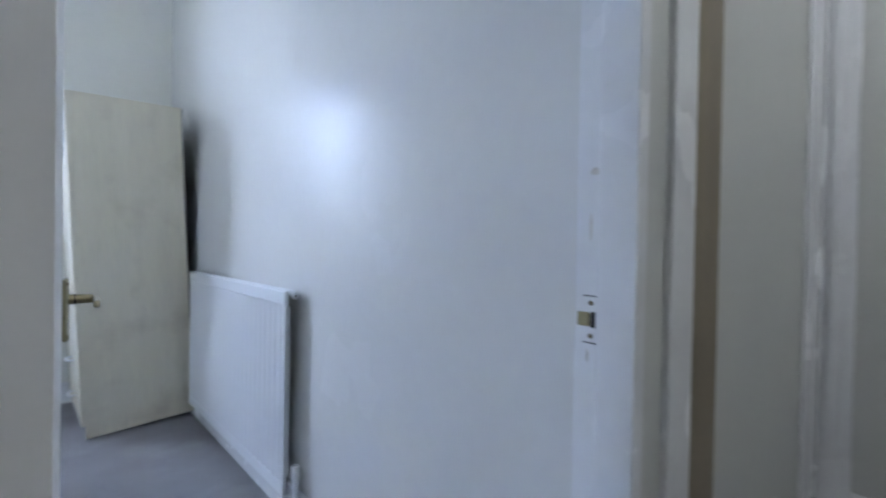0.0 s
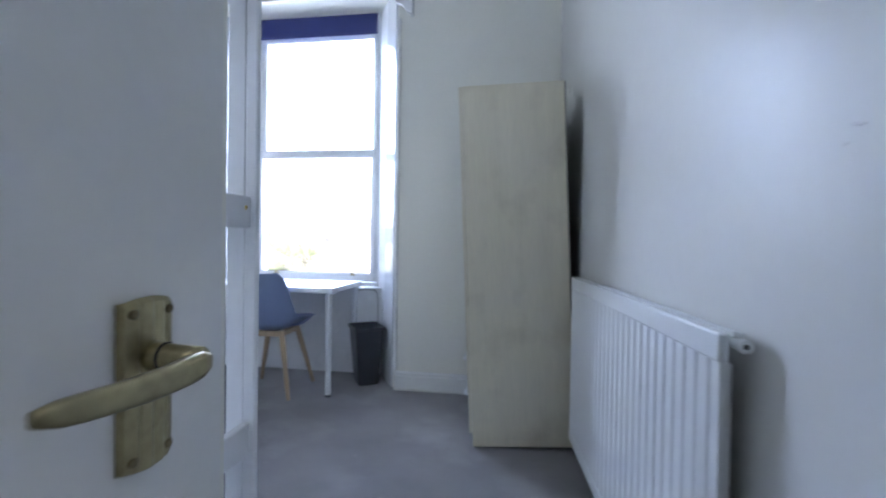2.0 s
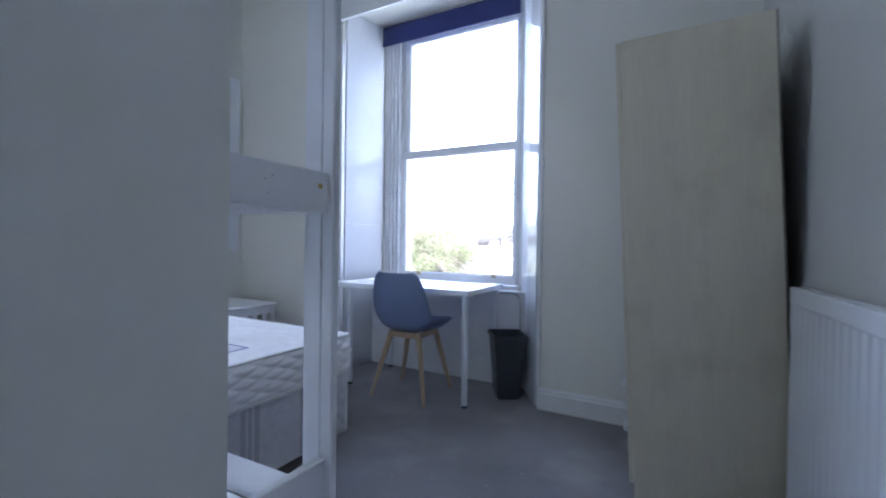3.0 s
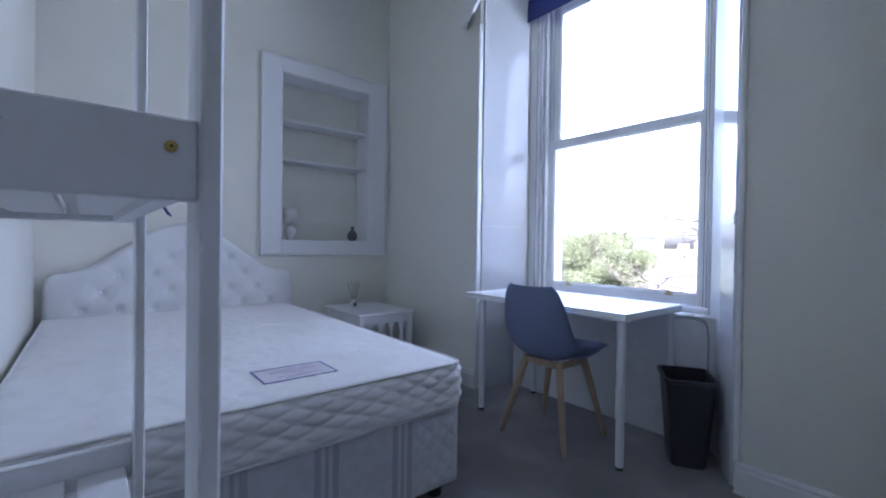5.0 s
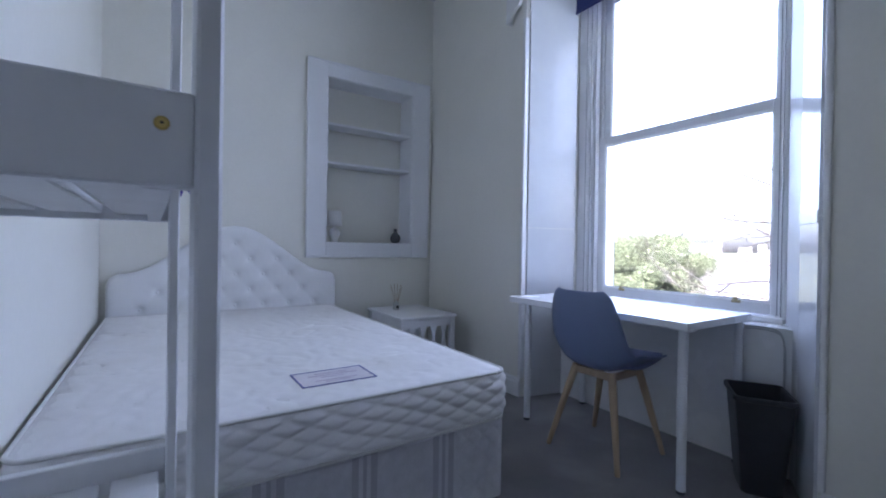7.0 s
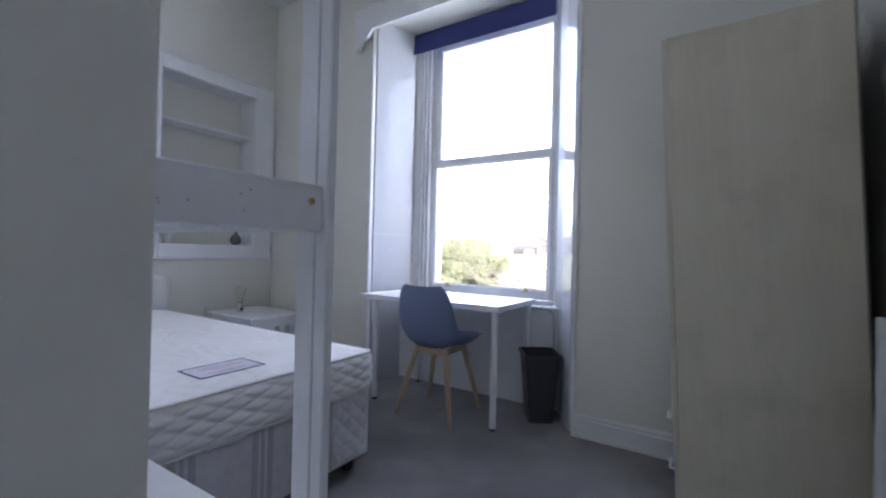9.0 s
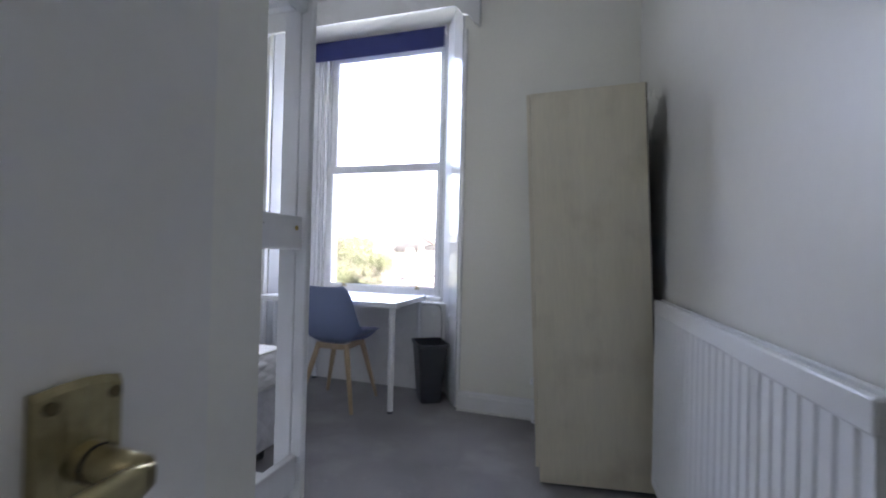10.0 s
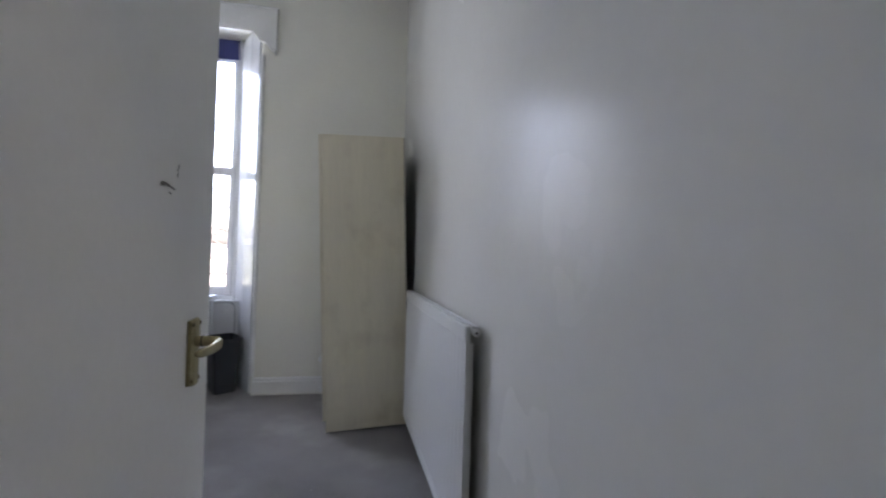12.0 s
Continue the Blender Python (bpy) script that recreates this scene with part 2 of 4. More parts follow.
setting("wall_west_high", P([(-3.5, 2.64), (-3.5, 3.43), (-3.72, 3.43), (-3.72, 2.64)], 2.43, TOP), CREAM, "cream painted wall over the alcove")
setting("alcove_back", B(-3.78, -3.724, 2.5, 3.56, 0.98, 2.52), CREAM, "back of the shallow wall alcove")
setting("wall_south", P([(-0.253, 1.234), (-3.5, 1.185), (-3.5, 1.06), (-0.253, 1.06)], 0, TOP), CREAM, "off-white painted wall along the bed")
setting("wall_vestibule", P([(-0.253, 1.06), (-0.375, 1.06), (-0.375, 0.262), (-0.253, 0.262)], 0, TOP), CREAM, "off-white wall behind the open door")
setting("wall_north_left", P([(-3.72, 3.64), (-2.25, 3.64), (-2.15, 4.05), (-2.15, 4.35), (-3.72, 4.35)], 0, TOP), CREAM, "cream painted wall beside the window")
setting("wall_north_right", P([(-0.60, 3.64), (0.95, 3.64), (0.95, 4.35), (-0.845, 4.35), (-0.845, 4.05)], 0, TOP), CREAM, "cream painted wall beside the window")
setting("wall_north_head", P([(-2.25, 3.64), (-0.60, 3.64), (-0.845, 4.05), (-0.845, 4.35), (-2.15, 4.35), (-2.15, 4.05)], 2.94, TOP), CREAM, "wall over the window recess")
setting("window_apron", P([(-2.174, 3.95), (-0.784, 3.95), (-0.845, 4.05), (-0.845, 4.35), (-2.15, 4.35), (-2.15, 4.05)], 0, 0.69), GLOSS, "white painted panel under the window")

# door wall towards the hall
setting("wall_door_left", P([(-0.255, 0.262), (-0.375, 0.262), (-2.0, 0.262), (-2.0, 0.165), (-0.13, 0.165), (-0.13, 0.262)], 0, TOP), HALL_PAINT, "off-white wall beside the doorway")
setting("wall_door_right", P([(0.652, 0.262), (0.652, 0.165), (2.35, 0.165), (2.35, 0.262)], 0, TOP), HALL_PAINT, "grey white hall wall beside the doorway")
setting("wall_door_head", B(-0.13, 0.652, 0.165, 0.262, 2.06, TOP), HALL_PAINT, "wall over the doorway")
setting("hall_wall_end", B(2.3, 2.45, -1.6, 0.165, 0, TOP), HALL_PAINT, "off-white end wall of the hall")
setting("hall_wall_south", B(-2.0, 2.3, -1.6, -1.45, 0, TOP), HALL_PAINT, "off-white far wall of the hall")
setting("hall_wall_west", B(-2.1, -2.0, -1.6, 0.262, 0, TOP), HALL_PAINT, "off-white end wall of the hall")

# ---- trim of the shell ----
def skirting(name, a, b, inward, label):
    """A moulded board from a to b on the floor; inward is the way into the room."""
    a, b, w = Vector((*a, 0)), Vector((*b, 0)), Vector((*inward, 0)).normalized()
    profile = [(0, 0), (0.018, 0), (0.018, 0.098), (0.012, 0.108), (0.014, 0.118), (0.006, 0.132), (0, 0.132)]
    rings = [[p + w * d + Vector((0, 0, z)) for d, z in profile] for p in (a, b)]
    return setting(name, loft(bmesh.new(), rings), GLOSS, label)


skirting("baseboard_north", (-0.60, 3.64), (0.53, 3.64), (0, -1), "white moulded skirting board with worn edge")
skirting("baseboard_north_left", (-3.49, 3.64), (-2.25, 3.64), (0, -1), "white moulded skirting board")
skirting("baseboard_east", (right_wall_x(0.26), 0.26), (right_wall_x(3.62), 3.62), (-1, 0), "white skirting board behind the radiator")
skirting("baseboard_south", (-3.48, 1.186), (-0.27, 1.236), (0, 1), "white skirting board along the bed wall")
skirting("baseboard_hall", (2.3, -1.44), (2.3, 0.038), (-1, 0), "white skirting board of the hall")

# carpet gripper line along the window wall
setting("carpet_edge", B(-0.60, 0.50, 3.606, 3.621, 0.001, 0.009), PIPING, "pale frayed carpet edge along the skirting")


# ---- door, lining and hall frame ----
def door_frame():
    f = tagged(new("door_frame"), "white gloss door lining with chipped paint round a latch plate", "door frame", kind="structure")
    part("jamb", B(0.615, 0.6515, 0.150, 0.217, 0, 2.03, bevel=0.002), GLOSS, f)
    part("rebate", B(0.634, 0.6515, 0.2172, 0.270, 0, 2.03, bevel=0.002), GLOSS, f)
    part("jamb", B(-0.129, -0.095, 0.150, 0.2, 0, 2.03, bevel=0.002), GLOSS, f)
    part("head", B(-0.129, 0.6515, 0.150, 0.262, 2.03, 2.058, bevel=0.002), GLOSS, f)
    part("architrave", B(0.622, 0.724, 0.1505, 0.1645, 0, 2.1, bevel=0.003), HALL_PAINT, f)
    part("architrave_bead", B(0.7245, 0.832, 0.138, 0.1645, 0, 2.14, bevel=0.006, segments=2), GLOSS, f)
    part("architrave", B(-0.21, -0.1295, 0.1505, 0.1645, 0, 2.1, bevel=0.003), GLOSS, f)
    part("architrave", B(-0.21, 0.724, 0.1505, 0.1645, 2.1, 2.18, bevel=0.003), GLOSS, f)
    # latch plate with keep, screws and chipped paint
    plate = part("strike_plate", B(0.6312, 0.6337, 0.220, 0.252, 0.925, 1.005, bevel=0.0008), GLOSS, f, "overpainted latch keep with two screws")
    for z in (0.9235, 1.0065):
        part("recess_gap", B(0.6318, 0.6338, 0.221, 0.251, z - 0.0008, z + 0.0008), DARK, f, "dark gap beside the latch keep")
    part("keep", B(0.6262, 0.6312, 0.2362, 0.2605, 0.953, 0.978, bevel=0.002), BRASS, plate)
    part("latch_hole", B(0.6304, 0.6311, 0.227, 0.2358, 0.951, 0.979), DARK, plate)
    for z in (0.936, 0.994):
        bm = bmesh.new()
        tube(bm, [(0.6312, 0.236, z), (0.6298, 0.236, z)], 0.0045, 10)
        part("screw", bm, SCREW, plate)
    for y, z, w, h in ((0.240, 1.13, 0.006, 0.05), (0.234, 1.225, 0.018, 0.014), (0.243, 0.90, 0.006, 0.024)):
        bm = bmesh.new()
        ring = [(y + 0.5 * w * math.cos(a) * random.uniform(0.7, 1.1), z + 0.5 * h * math.sin(a) * random.uniform(0.8, 1.1)) for a in (2 * math.pi * k / 11 for k in range(11))]
        loft(bm, [[Vector((x, p, q)) for p, q in ring] for x in (0.6339, 0.6334)])
        part("paint_chip", bm, CHIP, f, "chipped patch of bare wood")
    return f


door_frame()


def lever_handle(door, side):
    """Plate of waved brass with a curved lever; local x is away from the door's face."""
    bm = bmesh.new()
    cols = [(-0.0205, 0.003), (-0.0195, 0.0058), (-0.0115, 0.0082), (-0.0098, 0.0075), (-0.0082, 0.0086), (-0.001, 0.0094), (0.0012, 0.0082), (0.003, 0.0088), (0.0095, 0.0086), (0.0112, 0.0075), (0.013, 0.0082), (0.0195, 0.0058), (0.0205, 0.003)]
    rings = []
    for z, dx in ((0.0, 0.6), (0.0015, 1.0), (0.107, 1.0), (0.1105, 0.6)):
        def arc(u, top):
            return (0.0035 * (1 - (u / 0.0205) ** 2)) * (1 if top else -1)
        top = z > 0.05
        rings.append([Vector((0, u, z + arc(u, top))) for u in (-0.0205, 0.0205)] + [Vector((d * dx, u, z + arc(u, top))) for u, d in reversed(cols)])
    loft(bm, rings)
    plate = part("handle_plate", bm, BRASS, door, "aged brass plate with waved relief", smooth=False)
    for u in (-0.0145, 0.0145):
        for z in (0.007, 0.1035):
            s = bmesh.new()
            tube(s, [(0.0062, u, z), (0.0085, u, z), (0.0092, u, z)], [0.0034, 0.0034, 0.0022], 10)
            part("screw", s, SCREW, plate)
    bm = bmesh.new()
    tube(bm, [(0.006, 0.001, 0.073), (0.012, 0.001, 0.073), (0.03, 0.001, 0.073), (0.044, 0.0015, 0.073)], [0.0115, 0.0095, 0.0085, 0.008], 16)
    neck = part("handle_neck", bm, BRASS, door, "", smooth=True)
    bm = bmesh.new()
    tube(bm, [(0.0165, 0.001, 0.073), (0.0185, 0.001, 0.073)], 0.0098, 16)
    part("collar", bm, DARK, neck, "dark joint ring round the neck")
    rings = []
    for i in range(13):
        f = i / 12
        y = 0.006 - 0.109 * f
        x = 0.046 + 0.003 * math.sin(math.pi * f) - 0.002 * f
        z = 0.0705 + 0.003 * f - 0.002 * math.sin(math.pi * f)
        end = {0: 0.55, 1: 0.92, 11: 0.94, 12: 0.6}.get(i, 1)
        h, d = (0.0098 - 0.0034 * f) * end, (0.0042 + 0.001 * f) * end
        flat = lambda v: math.copysign(abs(v) ** 0.6, v)
        rings.append([Vector((x + d * flat(math.cos(a)), y, z + h * flat(math.sin(a)))) for a in (2 * math.pi * k / 20 for k in range(20))])
    bm = loft(bmesh.new(), rings)
    lever = part("lever", bm, BRASS, door, "curved aged brass lever", smooth=True)
    return plate, neck, lever


def door_leaf():
    """The open leaf; local x points to the passage, local y from hinge to latch."""
    d = thing("door_1", pose(-0.067, 0.203, 0.008), "off-white painted flush door standing wide open with a brass lever handle", "door")
    part("leaf", B(-0.038, 0.0, 0.0, 0.761, 0.0, 2.02, bevel=0.0003), DOORW, d)
    for p in lever_handle(d, 1):
        p.location = (0.001, 0.677, 0.899)
    part("latch_face", B(-0.030, -0.010, 0.7612, 0.7627, 0.93, 1.02), BRASS, d, "brass latch face plate")
    for z in (0.25, 1.0, 1.75):
        bm = bmesh.new()
        tube(bm, [(-0.043, 0.002, z), (-0.043, 0.002, z + 0.09)], 0.006, 10)
        part("hinge", bm, STEEL, d)
    # scuffs where a hook was pulled away
    def scuff(points, w):
        bm = bmesh.new()
        side = []
        for i, (y, z) in enumerate(points):
            f = w * (1 - 0.65 * i / (len(points) - 1)) * random.uniform(0.75, 1.15)
            side.append((y, z, f))
        rings = [[Vector((0.0004, y, z - f)), Vector((0.0012, y, z - f * 0.5)), Vector((0.0012, y, z + f * 0.5)), Vector((0.0004, y, z + f))] for y, z, f in side]
        loft(bm, rings)
        part("scuff_mark", bm, SMUDGE, d, "dark grey scuff on the paint")
    scuff([(0.541 + 0.0058 * i, 1.2255 + 0.0006 * i - 0.0016 * max(0, i - 3) + (0.001 if i % 2 else 0)) for i in range(9)], 0.0036)
    scuff([(0.5995 - 0.0008 * i, 1.262 - 0.0022 * i) for i in range(5)], 0.0042)
    scuff([(0.597, 1.249), (0.5965, 1.246), (0.596, 1.243)], 0.0018)
    scuff([(0.568 + 0.003 * i, 1.2165 - 0.0006 * i) for i in range(4)], 0.0015)
    return d


door_leaf()

# hall beyond the doorway
f = tagged(new("door_frame_hall"), "white gloss moulded door frame at the end of the hall", "door frame", kind="structure")
for x0, y0, y1 in ((2.27, 0.04, 0.08), (2.262, 0.08, 0.12), (2.275, 0.12, 0.162)):
    part("moulding", B(x0, 2.298, y0, y1, 0, 2.12, bevel=0.004), GLOSS, f)
part("moulding", B(2.03, 2.115, 0.146, 0.1645, 0, 2.12, bevel=0.004), GLOSS, f)
part("moulding", B(2.1155, 2.262, 0.138, 0.1645, 0, 2.14, bevel=0.006, segments=2), GLOSS, f)
# made-up flat strip standing in for a brown stripe on the wall
setting("hall_brown_strip", B(0.834, 1.01, 0.150, 0.1645, 0, 2.4, bevel=0.003), BROWN, "narrow flat brown strip on the hall wall")



# added fixture, never in view, that lifts the dark hall
def hall_fill():
    l = thing("added_hall_fill_light", pose(0.95, -0.75, TOP), "unseen bowl light added to brighten the hall", "ceiling light")
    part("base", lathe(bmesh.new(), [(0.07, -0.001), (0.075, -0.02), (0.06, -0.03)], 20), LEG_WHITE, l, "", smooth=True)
    part("bowl", lathe(bmesh.new(), [(0.145, -0.03), (0.15, -0.045), (0.13, -0.085), (0.08, -0.115), (0.02, -0.125)], 24), HALL_GLOW, l, "glowing bowl of the added hall fill light", smooth=True)


hall_fill()


# ---- sash window in its splayed recess ----
def window():
    w = tagged(new("window_1"), "tall white painted sash window of two large panes", "window", kind="structure")
    L, R, T0, T1 = -2.148, -0.847, 0.70, 2.935
    # stepped box linings
    part("window_frame", B(L, -2.075, 4.085, 4.30, T0, T1, bevel=0.004), GLOSS, w)
    part("window_frame", B(-0.895, R, 4.085, 4.30, T0, T1, bevel=0.004), GLOSS, w)
    part("window_frame", B(-2.075, -0.895, 4.10, 4.30, 2.87, T1, bevel=0.004), GLOSS, w)
    for x0, x1, y0, y1 in ((-2.077, -2.045, 4.095, 4.118), (-2.045, -2.02, 4.115, 4.16), (-2.02, -1.995, 4.162, 4.178), (-0.912, -0.893, 4.095, 4.118), (-0.878, -0.868, 4.078, 4.0845)):
        part("bead", B(x0, x1, y0, y1, T0 + 0.02, 2.87, bevel=0.005, segments=2), GLOSS, w)
    part("lining", B(-2.045, -1.985, 4.178, 4.30, T0, 2.87), GLOSS, w)
    for x, y in ((-2.081, 4.0845), (-2.049, 4.0945), (-2.0235, 4.1145), (-0.889, 4.0845), (-0.908, 4.0945)):
        part("paint_gap", B(x - 0.0016, x + 0.0016, y, y + 0.001, T0 + 0.025, 2.865), GAP, w, "dark open joint in the old paint")

    def sash(name, y0, y1, z0, z1, low, high, lx, rx):
        s = part(name, B(lx, lx + 0.052, y0, y1, z0, z1, bevel=0.004), GLOSS, w, "white painted sash with worn paint")
        part("stile", B(rx - 0.05, rx, y0, y1, z0, z1, bevel=0.004), GLOSS, s)
        part("rail", B(lx + 0.05, rx - 0.048, y0 + 0.001, y1 - 0.001, z0, z0 + low, bevel=0.005), GLOSS, s)
        part("rail", B(lx + 0.05, rx - 0.048, y0 + 0.001, y1 - 0.001, z1 - high, z1, bevel=0.005), GLOSS, s)
        # glazing bead round the pane
        for q in (B(lx + 0.05, rx - 0.05, y0 + 0.008, y0 + 0.018, z0 + low - 0.002, z0 + low + 0.008, bevel=0.002), B(lx + 0.05, rx - 0.05, y0 + 0.008, y0 + 0.018, z1 - high - 0.008, z1 - high + 0.002, bevel=0.002),
                  B(lx + 0.05, lx + 0.058, y0 + 0.008, y0 + 0.018, z0 + low, z1 - high, bevel=0.002), B(rx - 0.058, rx - 0.05, y0 + 0.008, y0 + 0.018, z0 + low, z1 - high, bevel=0.002)):
            part("glazing_bead", q, GLOSS, s)
        p = part("pane", B(lx + 0.045, rx - 0.045, y0 + 0.02, y0 + 0.024, z0 + low - 0.004, z1 - high + 0.004), GLASS, s, "clear window glass")
        p.visible_shadow = False
        return s
    sash("upper_sash", 4.168, 4.205, 1.778, 2.868, 0.066, 0.074, -1.985, -0.902)
    low = sash("lower_sash", 4.124, 4.162, 0.722, 1.836, 0.066, 0.058, -1.995, -0.898)
    for x in (-1.79, -1.10):
        bm = box(bmesh.new(), x - 0.022, x + 0.022, 4.108, 4.1235, 0.772, 0.788, bevel=0.003)
        box(bm, x - 0.012, x + 0.012, 4.10, 4.112, 0.786, 0.806, bevel=0.004)
        part("sash_lift", bm, BRASS, low, "brass sash lift")
    part("stone_reveal", B(-2.16, -2.012, 4.304, 4.352, 0.70, 2.87, bevel=0.006), STONE, w, "weathered stone edge outside the glass")
    part("sill", B(-2.145, -0.865, 4.045, 4.124, 0.694, 0.722, bevel=0.006, segments=2), GLOSS, w, "white painted inner sill")
    part("sill_nosing", B(-2.14, -0.868, 4.03, 4.047, 0.672, 0.694, bevel=0.004), GLOSS, w)
    part("outer_sill", B(-2.15, -0.86, 4.205, 4.42, 0.64, 0.70, bevel=0.006), STONE, w, "weathered stone outer sill")
    return w


window()


def splay(name, a, b, z0, z1, mat, thick, label, inset=(0.0, 0.0)):
    a, b = Vector((*a, 0)), Vector((*b, 0))
    d = (b - a).normalized()
    n = Vector((-d.y, d.x, 0)) * thick
    a, b = a + d * inset[0], b - d * inset[1]
    return setting(name, loft(bmesh.new(), [[a + z, b + z, b + n + z, a + n + z] for z in (Vector((0, 0, z0)), Vector((0, 0, z1)))]), mat, label)


# shutter boards that line the recess, their white darkened against too strong daylight
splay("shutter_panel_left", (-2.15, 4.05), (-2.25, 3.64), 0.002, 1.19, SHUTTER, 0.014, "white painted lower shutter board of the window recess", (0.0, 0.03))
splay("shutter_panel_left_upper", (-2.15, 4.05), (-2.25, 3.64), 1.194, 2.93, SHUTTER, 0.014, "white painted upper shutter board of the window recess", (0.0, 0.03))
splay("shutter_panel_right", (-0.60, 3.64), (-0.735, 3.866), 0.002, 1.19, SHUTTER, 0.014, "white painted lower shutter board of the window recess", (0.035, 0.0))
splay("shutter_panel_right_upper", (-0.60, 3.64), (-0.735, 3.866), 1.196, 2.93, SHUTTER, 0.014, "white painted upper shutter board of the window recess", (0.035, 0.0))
# duller strip of the splay, its colour lowered against the near window light
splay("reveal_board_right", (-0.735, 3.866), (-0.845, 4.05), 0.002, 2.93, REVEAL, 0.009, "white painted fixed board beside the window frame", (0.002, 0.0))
splay("shutter_rail_right", (-0.60, 3.64), (-0.735, 3.866), 1.165, 1.215, GLOSS, 0.019, "narrow white rail across the shutter board", (0.036, 0.001))
setting("recess_corner_bead", B(-0.609, -0.586, 3.622, 3.66, 0.132, 2.66, bevel=0.007, segments=2), GLOSS, "white painted wooden corner bead")
setting("recess_corner_bead_left", B(-2.264, -2.236, 3.622, 3.66, 0.132, 2.66, bevel=0.007, segments=2), GLOSS, "white painted wooden corner bead")


def pelmet():
    p = thing("pelmet", pose(-1.45, 3.60, 0), "white painted wooden pelmet with shaped ends over the window", "pelmet")
    half, z_top, z_mid, z_end = 0.955, 3.0, 2.815, 2.665
    outline = [(-half, z_top), (-half, z_end), (-half + 0.035, z_end + 0.012), (-half + 0.06, z_end + 0.045), (-half + 0.085, z_end + 0.075), (-half + 0.125, z_end + 0.085), (-half + 0.15, z_mid - 0.03), (-half + 0.185, z_mid)]
    outline += [(-x, z) for x, z in reversed(outline)]
    bm = loft(bmesh.new(), [[Vector((x, y, z)) for x, z in outline] for y in (-0.012, 0.012)])
    part("front_board", bm, GLOSS, p)
    part("end_board", B(-half, -half + 0.018, 0.012, 0.039, z_end, z_top), GLOSS, p)
    part("end_board", B(half - 0.018, half, 0.012, 0.039, z_end, z_top), GLOSS, p)
    part("top_board", B(-half - 0.008, half + 0.008, -0.02, 0.039, z_top, z_top + 0.016, bevel=0.004), GLOSS, p)
    return p


pelmet()


def blind():
    b = thing("roller_blind", pose(-1.505, 4.045, 2.75), "navy blue fabric roller blind wound up at the window head", "blind")
    bm = bmesh.new()
    tube(bm, [(-0.625, 0.0, 0.155), (0.625, 0.0, 0.155)], 0.024, 20)
    part("roll", bm, BLUE_BLIND, b, "", smooth=True)
    bm = loft(bmesh.new(), [[Vector((x, -0.0245 + 0.002 * math.sin(9 * x), z)) for x in [-0.63 + 1.26 * i / 24 for i in range(25)]] + [Vector((x, -0.0225 + 0.002 * math.sin(9 * x), z)) for x in [0.63 - 1.26 * i / 24 for i in range(25)]] for z in (0.012, 0.06, 0.16)])
    part("fabric", bm, BLUE_BLIND, b)
    part("bottom_bar", B(-0.63, 0.63, -0.031, -0.019, 0.0, 0.018, bevel=0.004), BLUE_BLIND, b)
    for x in (-0.638, 0.632):
        part("bracket", B(x, x + 0.006, -0.03, 0.035, 0.12, 0.186), LEG_WHITE, b)
    bm = bmesh.new()
    tube(bm, [(0.627, -0.03, 0.15), (0.627, -0.033, 0.05), (0.626, -0.033, -0.06)], 0.002, 6)
    part("pull_chain", bm, LEG_WHITE, b)
    return b


blind()


# ---- radiator ----
def radiator():
    r = thing("radiator", pose(0.566, 1.464, 0, 0, 0, 92.88), "white enamel panel radiator with fluted front on the wall", "radiator")
    n, length = 26, 1.314
    step = length / n
    front = []
    for i in range(n):
        s = i * step
        front += [(s + 0.0, -0.0015), (s + step * 0.32, -0.0015), (s + step * 0.46, -0.0055), (s + step * 0.72, -0.0055), (s + step * 0.86, -0.0015)]
    front.append((length, -0.0015))
    back = [(length, -0.016), (0.0, -0.016)]
    part("front_panel", P(front + back, 0.150, 0.862), RAD, r)
    part("top_rail", box(bmesh.new(), -0.001, length + 0.001, -0.018, 0.002, 0.848, 0.905, bevel=0.006, segments=2), RAD, r)
    part("bottom_rail", box(bmesh.new(), -0.001, length + 0.001, -0.018, 0.001, 0.115, 0.165, bevel=0.006, segments=2), RAD, r)
    part("fin", B(0.03, length - 0.03, -0.040, -0.0165, 0.17, 0.84), RAD, r)
    for k in range(2):
        part("grille_bar", B(0.0, length, -0.031 - 0.012 * k, -0.025 - 0.012 * k, 0.895, 0.9085 - 0.003 * k, bevel=0.002), RAD, r)
    bm = bmesh.new()
    tube(bm, [(0.03, -0.030, 0.886), (-0.014, -0.030, 0.886)], 0.009, 12)
    tube(bm, [(-0.014, -0.030, 0.886), (-0.028, -0.030, 0.886)], 0.0125, 12)
    v = part("bleed_valve", bm, RAD, r)
    bm = bmesh.new()
    tube(bm, [(-0.0281, -0.030, 0.886), (-0.030, -0.030, 0.886)], 0.0055, 4)
    part("key_square", bm, DARK, v)
    bm = bmesh.new()
    tube(bm, [(0.03, -0.032, 0.16), (-0.03, -0.032, 0.16), (-0.055, -0.032, 0.16)], [0.011, 0.011, 0.009], 12)
    tube(bm, [(-0.045, -0.032, 0.20), (-0.045, -0.032, 0.13)], [0.014, 0.012], 12)
    tube(bm, [(-0.045, -0.032, 0.13), (-0.045, -0.032, 0.0)], 0.0075, 10)
    part("lockshield_valve", bm, RAD, r)
    bm = bmesh.new()
    tube(bm, [(-0.045, -0.032, 0.20), (-0.045, -0.032, 0.245)], [0.017, 0.014], 12)
    part("valve_cap", bm, RAD, r)
    for s in (0.2, 1.1):
        part("bracket", B(s, s + 0.03, -0.0625, -0.0405, 0.25, 0.8), RAD, r)
    return r


radiator()


